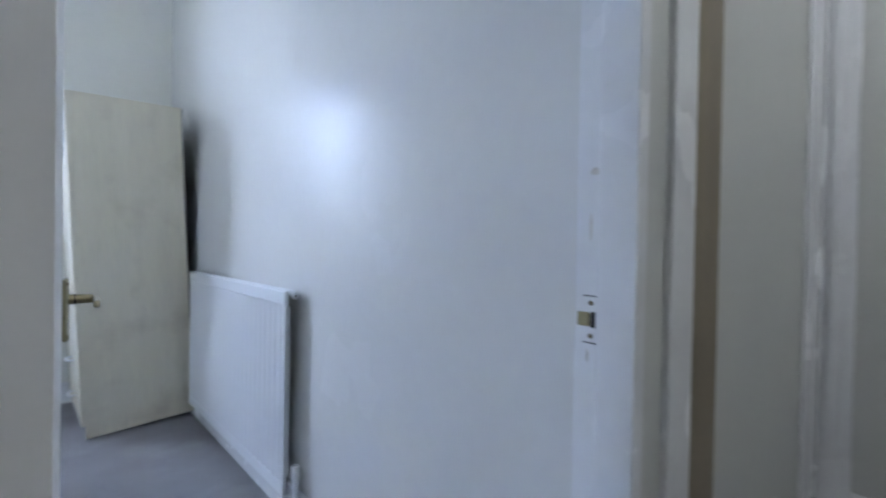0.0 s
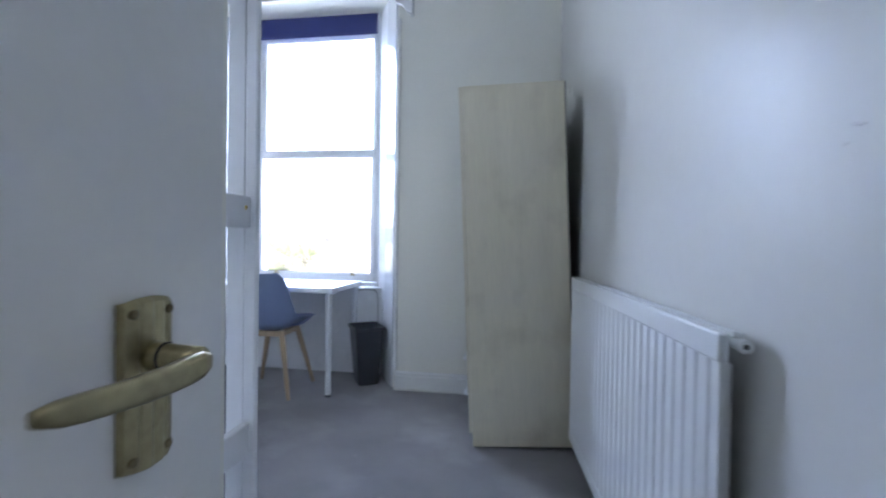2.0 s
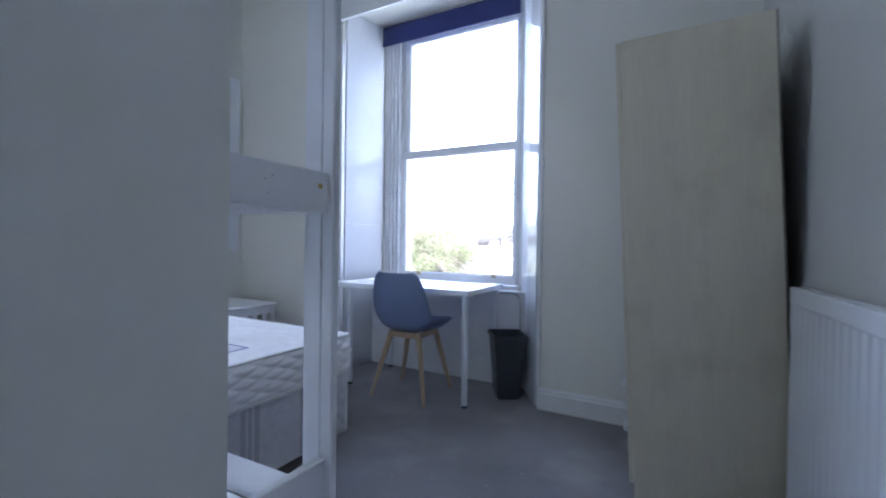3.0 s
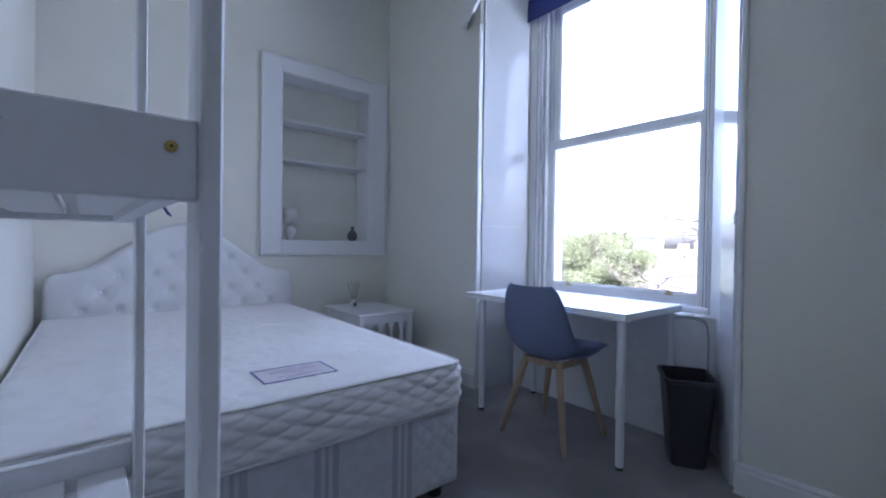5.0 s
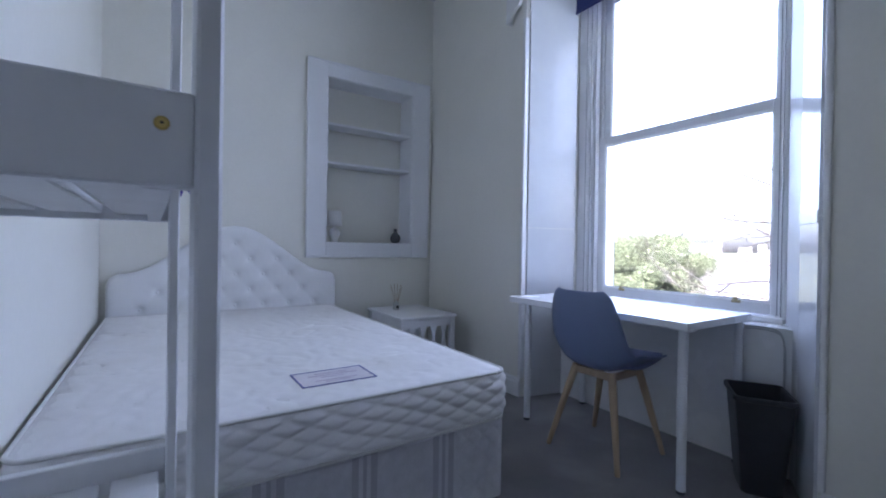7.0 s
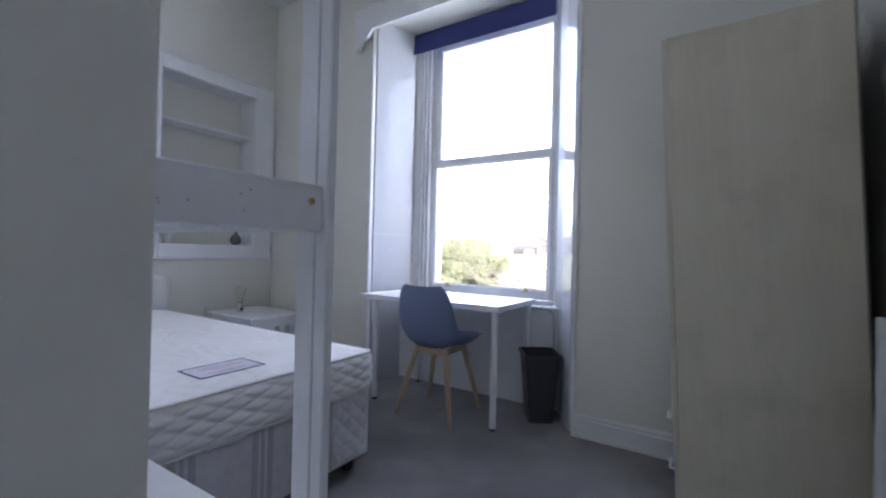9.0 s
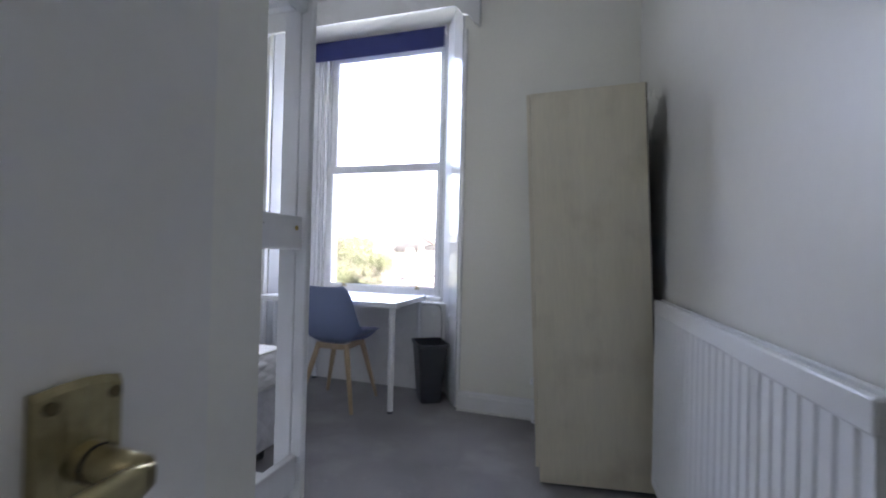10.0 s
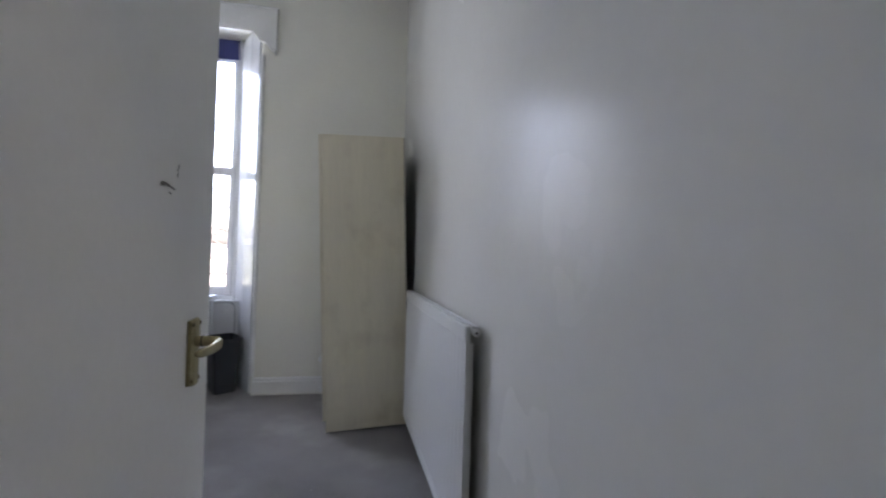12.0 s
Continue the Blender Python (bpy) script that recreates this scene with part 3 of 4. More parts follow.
# ---- wardrobe ----
def wardrobe():
    """Stands a little askew: its carcass leans into the room at the top."""
    w = thing("wardrobe", pose(0.012, 2.838, 0, 0, -2.7, 3.4), "pale maple laminate wardrobe leaning slightly away from the wall", "wardrobe")
    depth, width, h = 0.535, 0.70, 1.868
    part("side_panel", B(0.018, depth, 0.0, 0.016, 0.004, h, bevel=0.0012), MAPLE, w)
    part("side_panel", B(0.018, depth, width - 0.016, width, 0.004, h, bevel=0.0012), MAPLE, w)
    part("top_panel", B(0.018, depth, 0.016, width - 0.016, h - 0.018, h - 0.001), MAPLE, w)
    part("bottom_panel", B(0.018, depth, 0.016, width - 0.016, 0.07, 0.088), MAPLE, w)
    part("plinth", B(0.04, 0.056, 0.016, width - 0.016, 0.006, 0.07), MAPLE, w)
    part("back_panel", B(depth, depth + 0.005, 0.001, width - 0.001, 0.02, h - 0.002), DARK_EDGE, w, "dark brown hardboard back")
    for i, (y0, y1) in enumerate(((0.002, width / 2 - 0.0015), (width / 2 + 0.0015, width - 0.002))):
        d = part("door", B(0.0, 0.016, y0, y1, 0.49, h - 0.002, bevel=0.0015), MAPLE, w)
        for z in (0.6, 1.2, 1.75):
            part("hinge", B(0.0165, 0.03, y0 + 0.02 if i == 0 else y1 - 0.06, y0 + 0.06 if i == 0 else y1 - 0.02, z, z + 0.045), STEEL, d)
    for z0, z1 in ((0.075, 0.28), (0.284, 0.486)):
        d = part("drawer_front", B(0.0, 0.016, 0.002, width - 0.002, z0, z1, bevel=0.0015), MAPLE, w)
        bm = bmesh.new()
        zc = z0 + 0.10
        tube(bm, [(0.0, 0.30, zc), (-0.022, 0.30, zc - 0.004), (-0.028, 0.315, zc - 0.006), (-0.028, 0.385, zc - 0.006), (-0.022, 0.40, zc - 0.004), (0.0, 0.40, zc)], 0.005, 8)
        part("handle", bm, LEG_WHITE, d, "white plastic bow handle")
    return w


wardrobe()


# ---- white open shelf unit ----
def shelf_unit():
    s = thing("shelf_unit", pose(-0.731, 1.392, 0, 0, 0, 0.9), "tall white painted wooden shelf unit with slatted empty shelves", "shelf unit")
    H = 1.70
    hx, hy = 0.335, 0.158
    for sx in (-1, 1):
        for sy in (-1, 1):
            x0 = (0.271 if sy > 0 else 0.262) if sx > 0 else -hx
            y0 = hy - 0.018 if sy > 0 else -hy
            th = 0.027 if (sx > 0 and sy < 0) else 0.016
            part("post", B(x0, x0 + 0.043, y0, y0 + th, 0, H, bevel=0.0022), WHITE_WOOD, s)
            part("post_edge", B(x0 + 0.0465, x0 + 0.072, y0 - 0.001, y0 + th + 0.001, 0, H, bevel=0.0025), WHITE_WOOD, s)
            part("post_web", B(x0 + 0.040, x0 + 0.049, y0 + 0.003, y0 + th - 0.003, 0, H), WHITE_WOOD, s)
    levels = ((0.565, 0.072), (1.087, 0.072), (1.61, 0.072))
    for z, h in levels:
        for sx in (-1, 1):
            x0 = hx - 0.024 if sx > 0 else -hx
            rail = part("end_rail", B(x0, x0 + 0.02, -hy + (0.027 if sx > 0 else 0.018), hy - 0.0185, z, z + h, bevel=0.002), WHITE_WOOD, s, "white rail with brass bolt and nail holes")
            if sx > 0 and z == 1.087:
                for y in (hy - 0.040,):
                    bm = bmesh.new()
                    tube(bm, [(x0 + 0.0195, y, z + h * 0.64), (x0 + 0.0215, y, z + h * 0.64), (x0 + 0.0228, y, z + h * 0.64)], [0.0052, 0.0052, 0.0035], 12)
                    part("bolt", bm, BRIGHT_BRASS, rail, "brass bolt head")
                    bm = bmesh.new()
                    tube(bm, [(x0 + 0.0226, y, z + h * 0.64), (x0 + 0.0233, y, z + h * 0.64)], 0.0013, 6)
                    part("nail_hole", bm, DARK, rail)
                for y, q in ((-0.099, 0.36), (-0.098, 0.29), (-0.066, 0.38), (0.005, 0.3), (0.0, 0.6), (0.014, 0.7)):
                    bm = bmesh.new()
                    tube(bm, [(x0 + 0.0195, y, z + h * q), (x0 + 0.0204, y, z + h * q)], 0.0016, 8)
                    part("nail_hole", bm, KNOT, rail)
        top = z + 0.012
        for k in range(3):
            y0 = -hy + 0.028 + k * 0.092
            part("slat", B(-hx + 0.022, hx - 0.026, y0, y0 + 0.074, top, top + 0.016, bevel=0.002), WHITE_WOOD, s)
        for y in (-hy + 0.03, hy - 0.052):
            part("batten", B(-hx + 0.022, hx - 0.026, y, y + 0.02, top - 0.012, top - 0.0005), WHITE_WOOD, s)
    return s


shelf_unit()


def ribbon():
    r = thing("ribbon", pose(-1.005, 1.538, 1.152), "purple fabric ribbon tied to the shelf unit's post", "ribbon")
    pts = [(0.0, 0.007, 0.0), (0.004, 0.012, 0.006), (0.006, 0.019, 0.004), (0.008, 0.027, -0.008), (0.006, 0.033, -0.026), (0.01, 0.040, -0.042), (0.012, 0.048, -0.05)]
    rings = []
    for i, p in enumerate(pts):
        p, h = Vector(p), 0.0095 * (1 - 0.8 * (i / (len(pts) - 1)) ** 3)
        rings.append([p + Vector((0.0008, 0, -h)), p + Vector((0.0008, 0, h)), p + Vector((-0.0008, 0, h)), p + Vector((-0.0008, 0, -h))])
    part("tail", loft(bmesh.new(), rings), PURPLE, r)
    part("loop", B(-0.072, 0.0015, -0.030, 0.0115, -0.011, 0.011, bevel=0.002), PURPLE, r)
    return r


ribbon()


# ---- double bed ----
def rounded_rect(x0, x1, y0, y1, r, step):
    pts = []
    for cx, cy, a0 in ((x1 - r, y1 - r, 0), (x0 + r, y1 - r, 90), (x0 + r, y0 + r, 180), (x1 - r, y0 + r, 270)):
        for k in range(7):
            a = radians(a0 + 15 * k)
            pts.append(Vector((cx + r * math.cos(a), cy + r * math.sin(a), 0)))
    out = []
    for p, q in zip(pts, pts[1:] + pts[:1]):
        k = max(1, round((q - p).length / step))
        out += [p.lerp(q, i / k) for i in range(k)]
    return out


def bed():
    b = thing("divan_bed", pose(-1.285, 2.655, 0), "grey damask divan base on dark castors", "bed")
    L, W = 2.13, 1.425
    z0, z1 = 0.075, 0.385
    base = part("base", B(-L, -0.012, -W, -0.012, z0, z1, bevel=0.012, segments=2), DIVAN, b)
    # vertical satin stripes on the foot end and the open side
    stripe = []
    for c in (-0.29, -0.59, -0.88, -1.17):
        stripe += [(c - 0.032, 0.011), (c, 0.006), (c + 0.032, 0.011)]
    for c, h in stripe:
        part("stripe", B(-0.0125, -0.0105, c - h, c + h, z0 + 0.012, z1 - 0.006), DIVAN_BAND, base)
    # diamond quilted end panels between the stripes and the corners
    for y0, y1 in ((-0.238, -0.026), (-W + 0.014, -1.222)):
        nu, nv = 44, 60
        bm = bmesh.new()
        grid = []
        for i in range(nu + 1):
            row = []
            for j in range(nv + 1):
                y, z = y0 + (y1 - y0) * i / nu, z0 + 0.012 + (z1 - z0 - 0.02) * j / nv
                u, v = y / 0.075, z / 0.075
                puff = (abs(math.sin(math.pi * (u + v))) * abs(math.sin(math.pi * (u - v)))) ** 0.5
                e = min(i, nu - i, j, nv - j) / 3
                row.append(bm.verts.new((-0.0125 + 0.0085 * puff * min(1, e), y, z)))
            grid.append(row)
        for i in range(nu):
            for j in range(nv):
                bm.faces.new((grid[i][j], grid[i + 1][j], grid[i + 1][j + 1], grid[i][j + 1]))
        part("quilted_panel", bm, DIVAN, base, "diamond quilted grey panel", smooth=True)
    for c in (-0.3, -0.62, -0.95, -1.3, -1.7):
        for o, h in ((-0.043, 0.011), (0, 0.011), (0.03, 0.006)):
            part("stripe", B(c + o - h, c + o + h, -0.0125, -0.0105, z0 + 0.012, z1 - 0.006), DIVAN_BAND, base)
    for x in (-0.09, -1.06, -2.03):
        for y in (-0.075, -1.345):
            bm = bmesh.new()
            lathe(bm, [(0.018, 0.0), (0.03, 0.008), (0.03, 0.045), (0.018, 0.055), (0.012, 0.06), (0.012, z0 + 0.004)], 14, (x, y, 0))
            part("castor", bm, BLACK_PLASTIC, b, "black plastic castor foot")

    m = thing("mattress", pose(-1.285, 2.655, 0.388), "white quilted double mattress with a blue edged label", "mattress")
    H = 0.182
    edge = rounded_rect(-L, 0.0, -W, 0.0, 0.055, 0.009)
    cx = Vector((-L / 2, -W / 2, 0))
    lengths, s = [], 0.0
    for p, q in zip(edge, edge[1:] + edge[:1]):
        lengths.append(s)
        s += (q - p).length
    kx = round(s / 0.128)
    rings = []
    rows = 36
    normals = []
    for i, p in enumerate(edge):
        t = (edge[(i + 1) % len(edge)] - edge[i - 1]).normalized()
        normals.append(Vector((t.y, -t.x, 0)))
    for j in range(rows + 1):
        f = j / rows
        ring = []
        for p, l, nrm in zip(edge, lengths, normals):
            u, v = l / s * kx + 0.12 * math.sin(l * 7.3), f * 3.5 + 0.1 * math.sin(l * 11)
            puff = abs(math.sin(math.pi * (u + v))) ** 0.5 * abs(math.sin(math.pi * (u - v))) ** 0.5
            bulge = 0.013 * (1 - (2 * f - 1) ** 4)
            ring.append(p + nrm * (bulge + 0.0115 * puff * (1 - (2 * f - 1) ** 8) - 0.008) + Vector((0, 0, H * f)))
        rings.append(ring)
    part("quilted_border", loft(bmesh.new(), rings), TICKING, m, "white diamond quilted border", smooth=True)
    # top panel with stitched curved lines
    nx, ny = 150, 104
    bm = bmesh.new()
    grid = []
    for i in range(nx + 1):
        row = []
        for j in range(ny + 1):
            x, y = -L + 0.01 + (L - 0.02) * i / nx, -W + 0.01 + (W - 0.02) * j / ny
            q = noise.noise(Vector((x * 3.6, y * 3.6, 0.3))) + 0.35 * noise.noise(Vector((x * 9, y * 9, 4.1)))
            groove = sum(math.exp(-((q - lv) / 0.045) ** 2) for lv in (-0.32, 0.0, 0.32))
            e = min(x + L, -x, y + W, -y)
            z = H + 0.004 - 0.0036 * groove + 0.0045 * noise.noise(Vector((x * 2.1, y * 2.1, 7))) + 0.0022 * noise.noise(Vector((x * 26, y * 26, 2)))
            z -= 0.012 * math.exp(-e / 0.02)
            cr = 0.055
            dx, dy = max(0, cr - min(x + L, -x)), max(0, cr - min(y + W, -y))
            over = math.hypot(dx, dy) - cr + 0.008
            if over > 0 and dx > 0 and dy > 0:
                k = (cr - 0.008) / math.hypot(dx, dy)
                x += (dx - dx * k) * (1 if x < -L / 2 else -1)
                y += (dy - dy * k) * (1 if y < -W / 2 else -1)
            row.append(bm.verts.new((x, y, z)))
        grid.append(row)
    for i in range(nx):
        for j in range(ny):
            bm.faces.new((grid[i][j], grid[i + 1][j], grid[i + 1][j + 1], grid[i][j + 1]))
    part("top_panel", bm, TICKING, m, "white top with stitched curved quilting", smooth=True)
    for z, o in ((H - 0.002, 0.004), (0.004, 0.004)):
        bm = bmesh.new()
        tube(bm, [p + n * (o - 0.006) + Vector((0, 0, z)) for p, n in zip(edge[::2] + edge[:1], normals[::2] + normals[:1])], 0.0062, 7)
        part("piping", bm, PIPING, m, "white corded edge", smooth=True)
    # sewn label: pale satin with a blue frame and a few unreadable marks
    lx0, lx1, ly0, ly1, zt, bw = -0.33, -0.163, -0.748, -0.483, H + 0.0064, 0.0055
    lab = part("label", B(lx0, lx1, ly0, ly1, H + 0.0035, H + 0.0062, bevel=0.0008), LABEL, m, "pale satin label with a blue printed border")
    for x0, x1, y0, y1 in ((lx0, lx0 + bw, ly0, ly1), (lx1 - bw, lx1, ly0, ly1), (lx0 + bw, lx1 - bw, ly0, ly0 + bw), (lx0 + bw, lx1 - bw, ly1 - bw, ly1)):
        part("border", B(x0, x1, y0, y1, zt - 0.001, zt + 0.0006), LABEL_BLUE, lab)
    for x, y0, y1 in ((-0.295, -0.67, -0.55), (-0.272, -0.70, -0.52), (-0.25, -0.66, -0.58), (-0.215, -0.69, -0.54), (-0.198, -0.66, -0.57)):
        part("print_bar", B(x, x + 0.006, y0, y1, zt - 0.001, zt + 0.0004), LABEL_MAUVE, lab)


bed()


def headboard():
    h = thing("headboard", pose(-3.492, 1.965, 0), "white leatherette headboard with a camel back and deep buttoned tufts", "headboard")
    half, z_low = 0.742, 0.20

    def top(y):
        u = abs(y)
        z = 0.838 + 0.335 * (0.5 + 0.5 * math.cos(math.pi * min(1, u / 0.66))) ** 0.92
        corner = max(0, u - (half - 0.075))
        return z - (0.075 - math.sqrt(max(0, 0.075 ** 2 - corner ** 2)))
    nu, nv = 120, 60
    buttons = []
    for r in range(8):
        for c in range(-6, 7):
            y, z = (c + 0.5 * (r % 2)) * 0.188, 0.60 + r * 0.112
            if z < top(y) - 0.085 and abs(y) < half - 0.12:
                buttons.append((y, z))
    bm = bmesh.new()
    front, rim = [], []
    for i in range(nu + 1):
        y = -half + 2 * half * i / nu
        row = []
        zt = top(y)
        for j in range(nv + 1):
            z = z_low + (zt - z_low) * j / nv
            e = min(half - abs(y), (zt - z) * 0.9)
            d = 0.062 - 0.024 * math.exp(-e / 0.016)
            if buttons:
                near = sorted((math.hypot(y - by, z - bz), by, bz) for by, bz in buttons)[:4]
                if near[0][0] < 0.3:
                    d += 0.014 * min(1, near[0][0] / 0.09) - 0.014
                    d -= 0.016 * math.exp(-(near[0][0] / 0.022) ** 2)
                    for _, by, bz in near[:2]:
                        dy, dz = abs(y - by), abs(z - bz)
                        off = abs(dy * 0.112 - dz * 0.094) / 0.146
                        d -= 0.0055 * math.exp(-(off / 0.011) ** 2) * max(0, 1 - math.hypot(dy, dz) / 0.09)
            row.append(bm.verts.new((d, y, z)))
        front.append(row)
    for i in range(nu):
        for j in range(nv):
            bm.faces.new((front[i][j], front[i + 1][j], front[i + 1][j + 1], front[i][j + 1]))
    loop = [front[i][0] for i in range(nu + 1)] + [front[nu][j] for j in range(1, nv + 1)] + [front[i][nv] for i in range(nu - 1, -1, -1)] + [front[0][j] for j in range(nv - 1, 0, -1)]
    back = [bm.verts.new((0.0, v.co.y, v.co.z)) for v in loop]
    for i in range(len(loop)):
        k = (i + 1) % len(loop)
        bm.faces.new((loop[i], back[i], back[k], loop[k]))
    bm.faces.new(back)
    bmesh.ops.recalc_face_normals(bm, faces=bm.faces)
    part("upholstery", bm, LEATHERETTE, h, "", smooth=True)
    me = None
    for y, z in buttons:
        if me is None:
            bb = bmesh.new()
            bmesh.ops.create_uvsphere(bb, u_segments=10, v_segments=6, radius=0.0095, matrix=Matrix.Diagonal((0.5, 1, 1, 1)))
            o = part("button", bb, LEATHERETTE, h, "", smooth=True)
            me = o.data
        else:
            o = new("button", me)
            o.parent = h
        o.location = (0.036, y, z)
    for y in (-0.45, 0.45):
        part("strut", B(0.0, 0.02, y - 0.03, y + 0.03, 0.0, 0.22), BEECH, h)
    return h


headboard()


# ---- bedside table and the things on it ----
def bedside_table():
    t = thing("bedside_table", pose(-3.09, 3.215, 0), "white painted bedside table with shaped slats on its sides", "bedside table")
    hx, hy, H = 0.31, 0.245, 0.525
    part("tabletop", box(bmesh.new(), -hx, hx, -hy, hy, H - 0.022, H, bevel=0.007, segments=2), WHITE_WOOD, t)
    ix, iy = hx - 0.03, hy - 0.03
    for sx in (-1, 1):
        for sy in (-1, 1):
            part("leg", B(sx * ix - 0.02, sx * ix + 0.02, sy * iy - 0.02, sy * iy + 0.02, 0, H - 0.022, bevel=0.003), WHITE_WOOD, t)
    for sy in (-1, 1):
        part("apron", B(-ix + 0.02, ix - 0.02, sy * iy - 0.01, sy * iy + 0.01, H - 0.085, H - 0.0225), WHITE_WOOD, t)
        part("stretcher", B(-ix + 0.02, ix - 0.02, sy * iy - 0.01, sy * iy + 0.01, 0.10, 0.15), WHITE_WOOD, t)
    for sx in (-1, 1):
        part("apron", B(sx * ix - 0.01, sx * ix + 0.01, -iy + 0.02, iy - 0.02, H - 0.085, H - 0.0225), WHITE_WOOD, t)
        part("stretcher", B(sx * ix - 0.01, sx * ix + 0.01, -iy + 0.02, iy - 0.02, 0.10, 0.15), WHITE_WOOD, t)
        for k in range(4):
            y = -iy + 0.075 + k * (2 * iy - 0.15) / 3
            prof = [(0.0, 0.013), (0.05, 0.024), (0.10, 0.027), (0.15, 0.019), (0.20, 0.011), (0.24, 0.014), (0.27, 0.024), (0.29, 0.026)]
            rings = [[Vector((sx * ix + dx, y + w * s, 0.15 + z)) for dx, s in ((-0.006, -1), (0.006, -1), (0.006, 1), (-0.006, 1))] for z, w in prof]
            part("baluster_slat", loft(bmesh.new(), rings), WHITE_WOOD, t)
    part("lower_shelf", B(-ix + 0.02, ix - 0.02, -iy + 0.011, iy - 0.011, 0.12, 0.135), WHITE_WOOD, t)
    return t


bedside_table()


def diffuser():
    d = thing("reed_diffuser", pose(-3.19, 3.135, 0.525), "small clear glass reed diffuser with brown sticks on the bedside table", "diffuser")
    bm = lathe(bmesh.new(), [(0.020, 0.0), (0.024, 0.003), (0.024, 0.045), (0.018, 0.056), (0.010, 0.06), (0.010, 0.074), (0.012, 0.076)], 18)
    part("bottle", bm, JAR, d, "clear glass bottle", smooth=True)
    bm = lathe(bmesh.new(), [(0.021, 0.0015), (0.0215, 0.026)], 18)
    part("liquid", bm, OIL, d)
    part("label", B(0.0235, 0.0262, -0.010, 0.010, 0.014, 0.036), DARK, d, "small dark label")
    for a, ln in ((-14, 0.20), (-6, 0.21), (4, 0.205), (12, 0.2), (17, 0.19)):
        bm = bmesh.new()
        tip = Vector((0.006 * math.sin(a), math.sin(radians(a)) * ln, math.cos(radians(a)) * ln))
        tube(bm, [-tip * 0.06 + Vector((0, 0, 0.02)), tip + Vector((0, 0, 0.01))], 0.0018, 6)
        part("reed", bm, REED, d)
    return d


diffuser()


# ---- wall alcove with shelves ----
def alcove():
    a = tagged(new("alcove_frame"), "white painted frame round the shelved wall alcove", "alcove", kind="structure")
    x0, x1 = -3.498, -3.474
    for y0, y1, z0, z1 in ((2.485, 2.632, 0.962, 2.53), (3.428, 3.585, 0.962, 2.53), (2.632, 3.428, 2.42, 2.53), (2.632, 3.428, 0.962, 1.072)):
        part("board", B(x0, x1, y0, y1, z0, z1, bevel=0.004), FLAT_WHITE, a)
    for y0, y1, z0, z1 in ((2.470, 2.487, 0.945, 2.545), (3.583, 3.60, 0.945, 2.545), (2.487, 3.583, 2.528, 2.545), (2.487, 3.583, 0.945, 0.963)):
        part("bead", B(x0, x1 + 0.006, y0, y1, z0, z1, bevel=0.004), FLAT_WHITE, a)
    for y0, y1 in ((2.634, 2.646), (3.424, 3.436)):
        part("lining", B(-3.722, x0, y0, y1, 1.068, 2.432), FLAT_WHITE, a)
    part("lining", B(-3.722, x0, 2.64, 3.43, 1.062, 1.074), FLAT_WHITE, a)
    part("lining", B(-3.722, x0, 2.64, 3.43, 2.418, 2.43), FLAT_WHITE, a)
    for z in (1.745, 2.068):
        part("shelf", B(-3.722, -3.535, 2.6405, 3.4295, z - 0.02, z, bevel=0.003), FLAT_WHITE, a, "white painted alcove shelf")


alcove()


def small_lamp():
    l = thing("table_lamp", pose(-3.60, 2.745, 1.074), "small white table lamp with a drum shade, switched off", "lamp")
    bm = lathe(bmesh.new(), [(0.030, 0.0), (0.034, 0.006), (0.026, 0.014), (0.032, 0.035), (0.045, 0.062), (0.047, 0.085), (0.034, 0.108), (0.016, 0.12), (0.012, 0.135), (0.010, 0.142)], 20)
    part("base", bm, LEATHERETTE, l, "white glazed base", smooth=True)
    bm = lathe(bmesh.new(), [(0.060, 0.138), (0.056, 0.262), (0.053, 0.262), (0.057, 0.138)], 24)
    part("shade", bm, PIPING, l, "white fabric drum shade", smooth=True)
    return l


small_lamp()


def vase():
    v = thing("bottle_vase", pose(-3.56, 3.305, 1.074), "small dark grey glazed bottle vase on the alcove ledge", "vase")
    bm = lathe(bmesh.new(), [(0.024, 0.0), (0.036, 0.01), (0.046, 0.034), (0.046, 0.05), (0.034, 0.078), (0.017, 0.094), (0.013, 0.108), (0.014, 0.122), (0.019, 0.128), (0.013, 0.126)], 22)
    part("body", bm, VASE, v, "", smooth=True)
    return v


vase()


# ---- desk, chair, bin ----
def desk():
    d = thing("desk", pose(-1.505, 3.650, 0), "white rectangular desk with round steel legs under the window", "desk")
    part("tabletop", B(-0.548, 0.548, -0.302, 0.292, 0.711, 0.745, bevel=0.0022), TABLE_WHITE, d)
    for x in (-0.43, 0.503):
        for y in (-0.252, 0.262):
            bm = lathe(bmesh.new(), [(0.0195, 0.016), (0.0195, 0.705)], 18, (x, y, 0))
            leg = part("leg", bm, LEG_WHITE, d, "", smooth=False)
            bm = lathe(bmesh.new(), [(0.017, 0.0), (0.0188, 0.003), (0.0188, 0.016)], 18, (x, y, 0))
            part("foot", bm, BLACK_PLASTIC, leg, "black plastic foot")
            part("mounting_plate", B(x - 0.04, x + 0.04, y - 0.035, y + 0.028, 0.705, 0.7105), LEG_WHITE, leg)
    return d


desk()


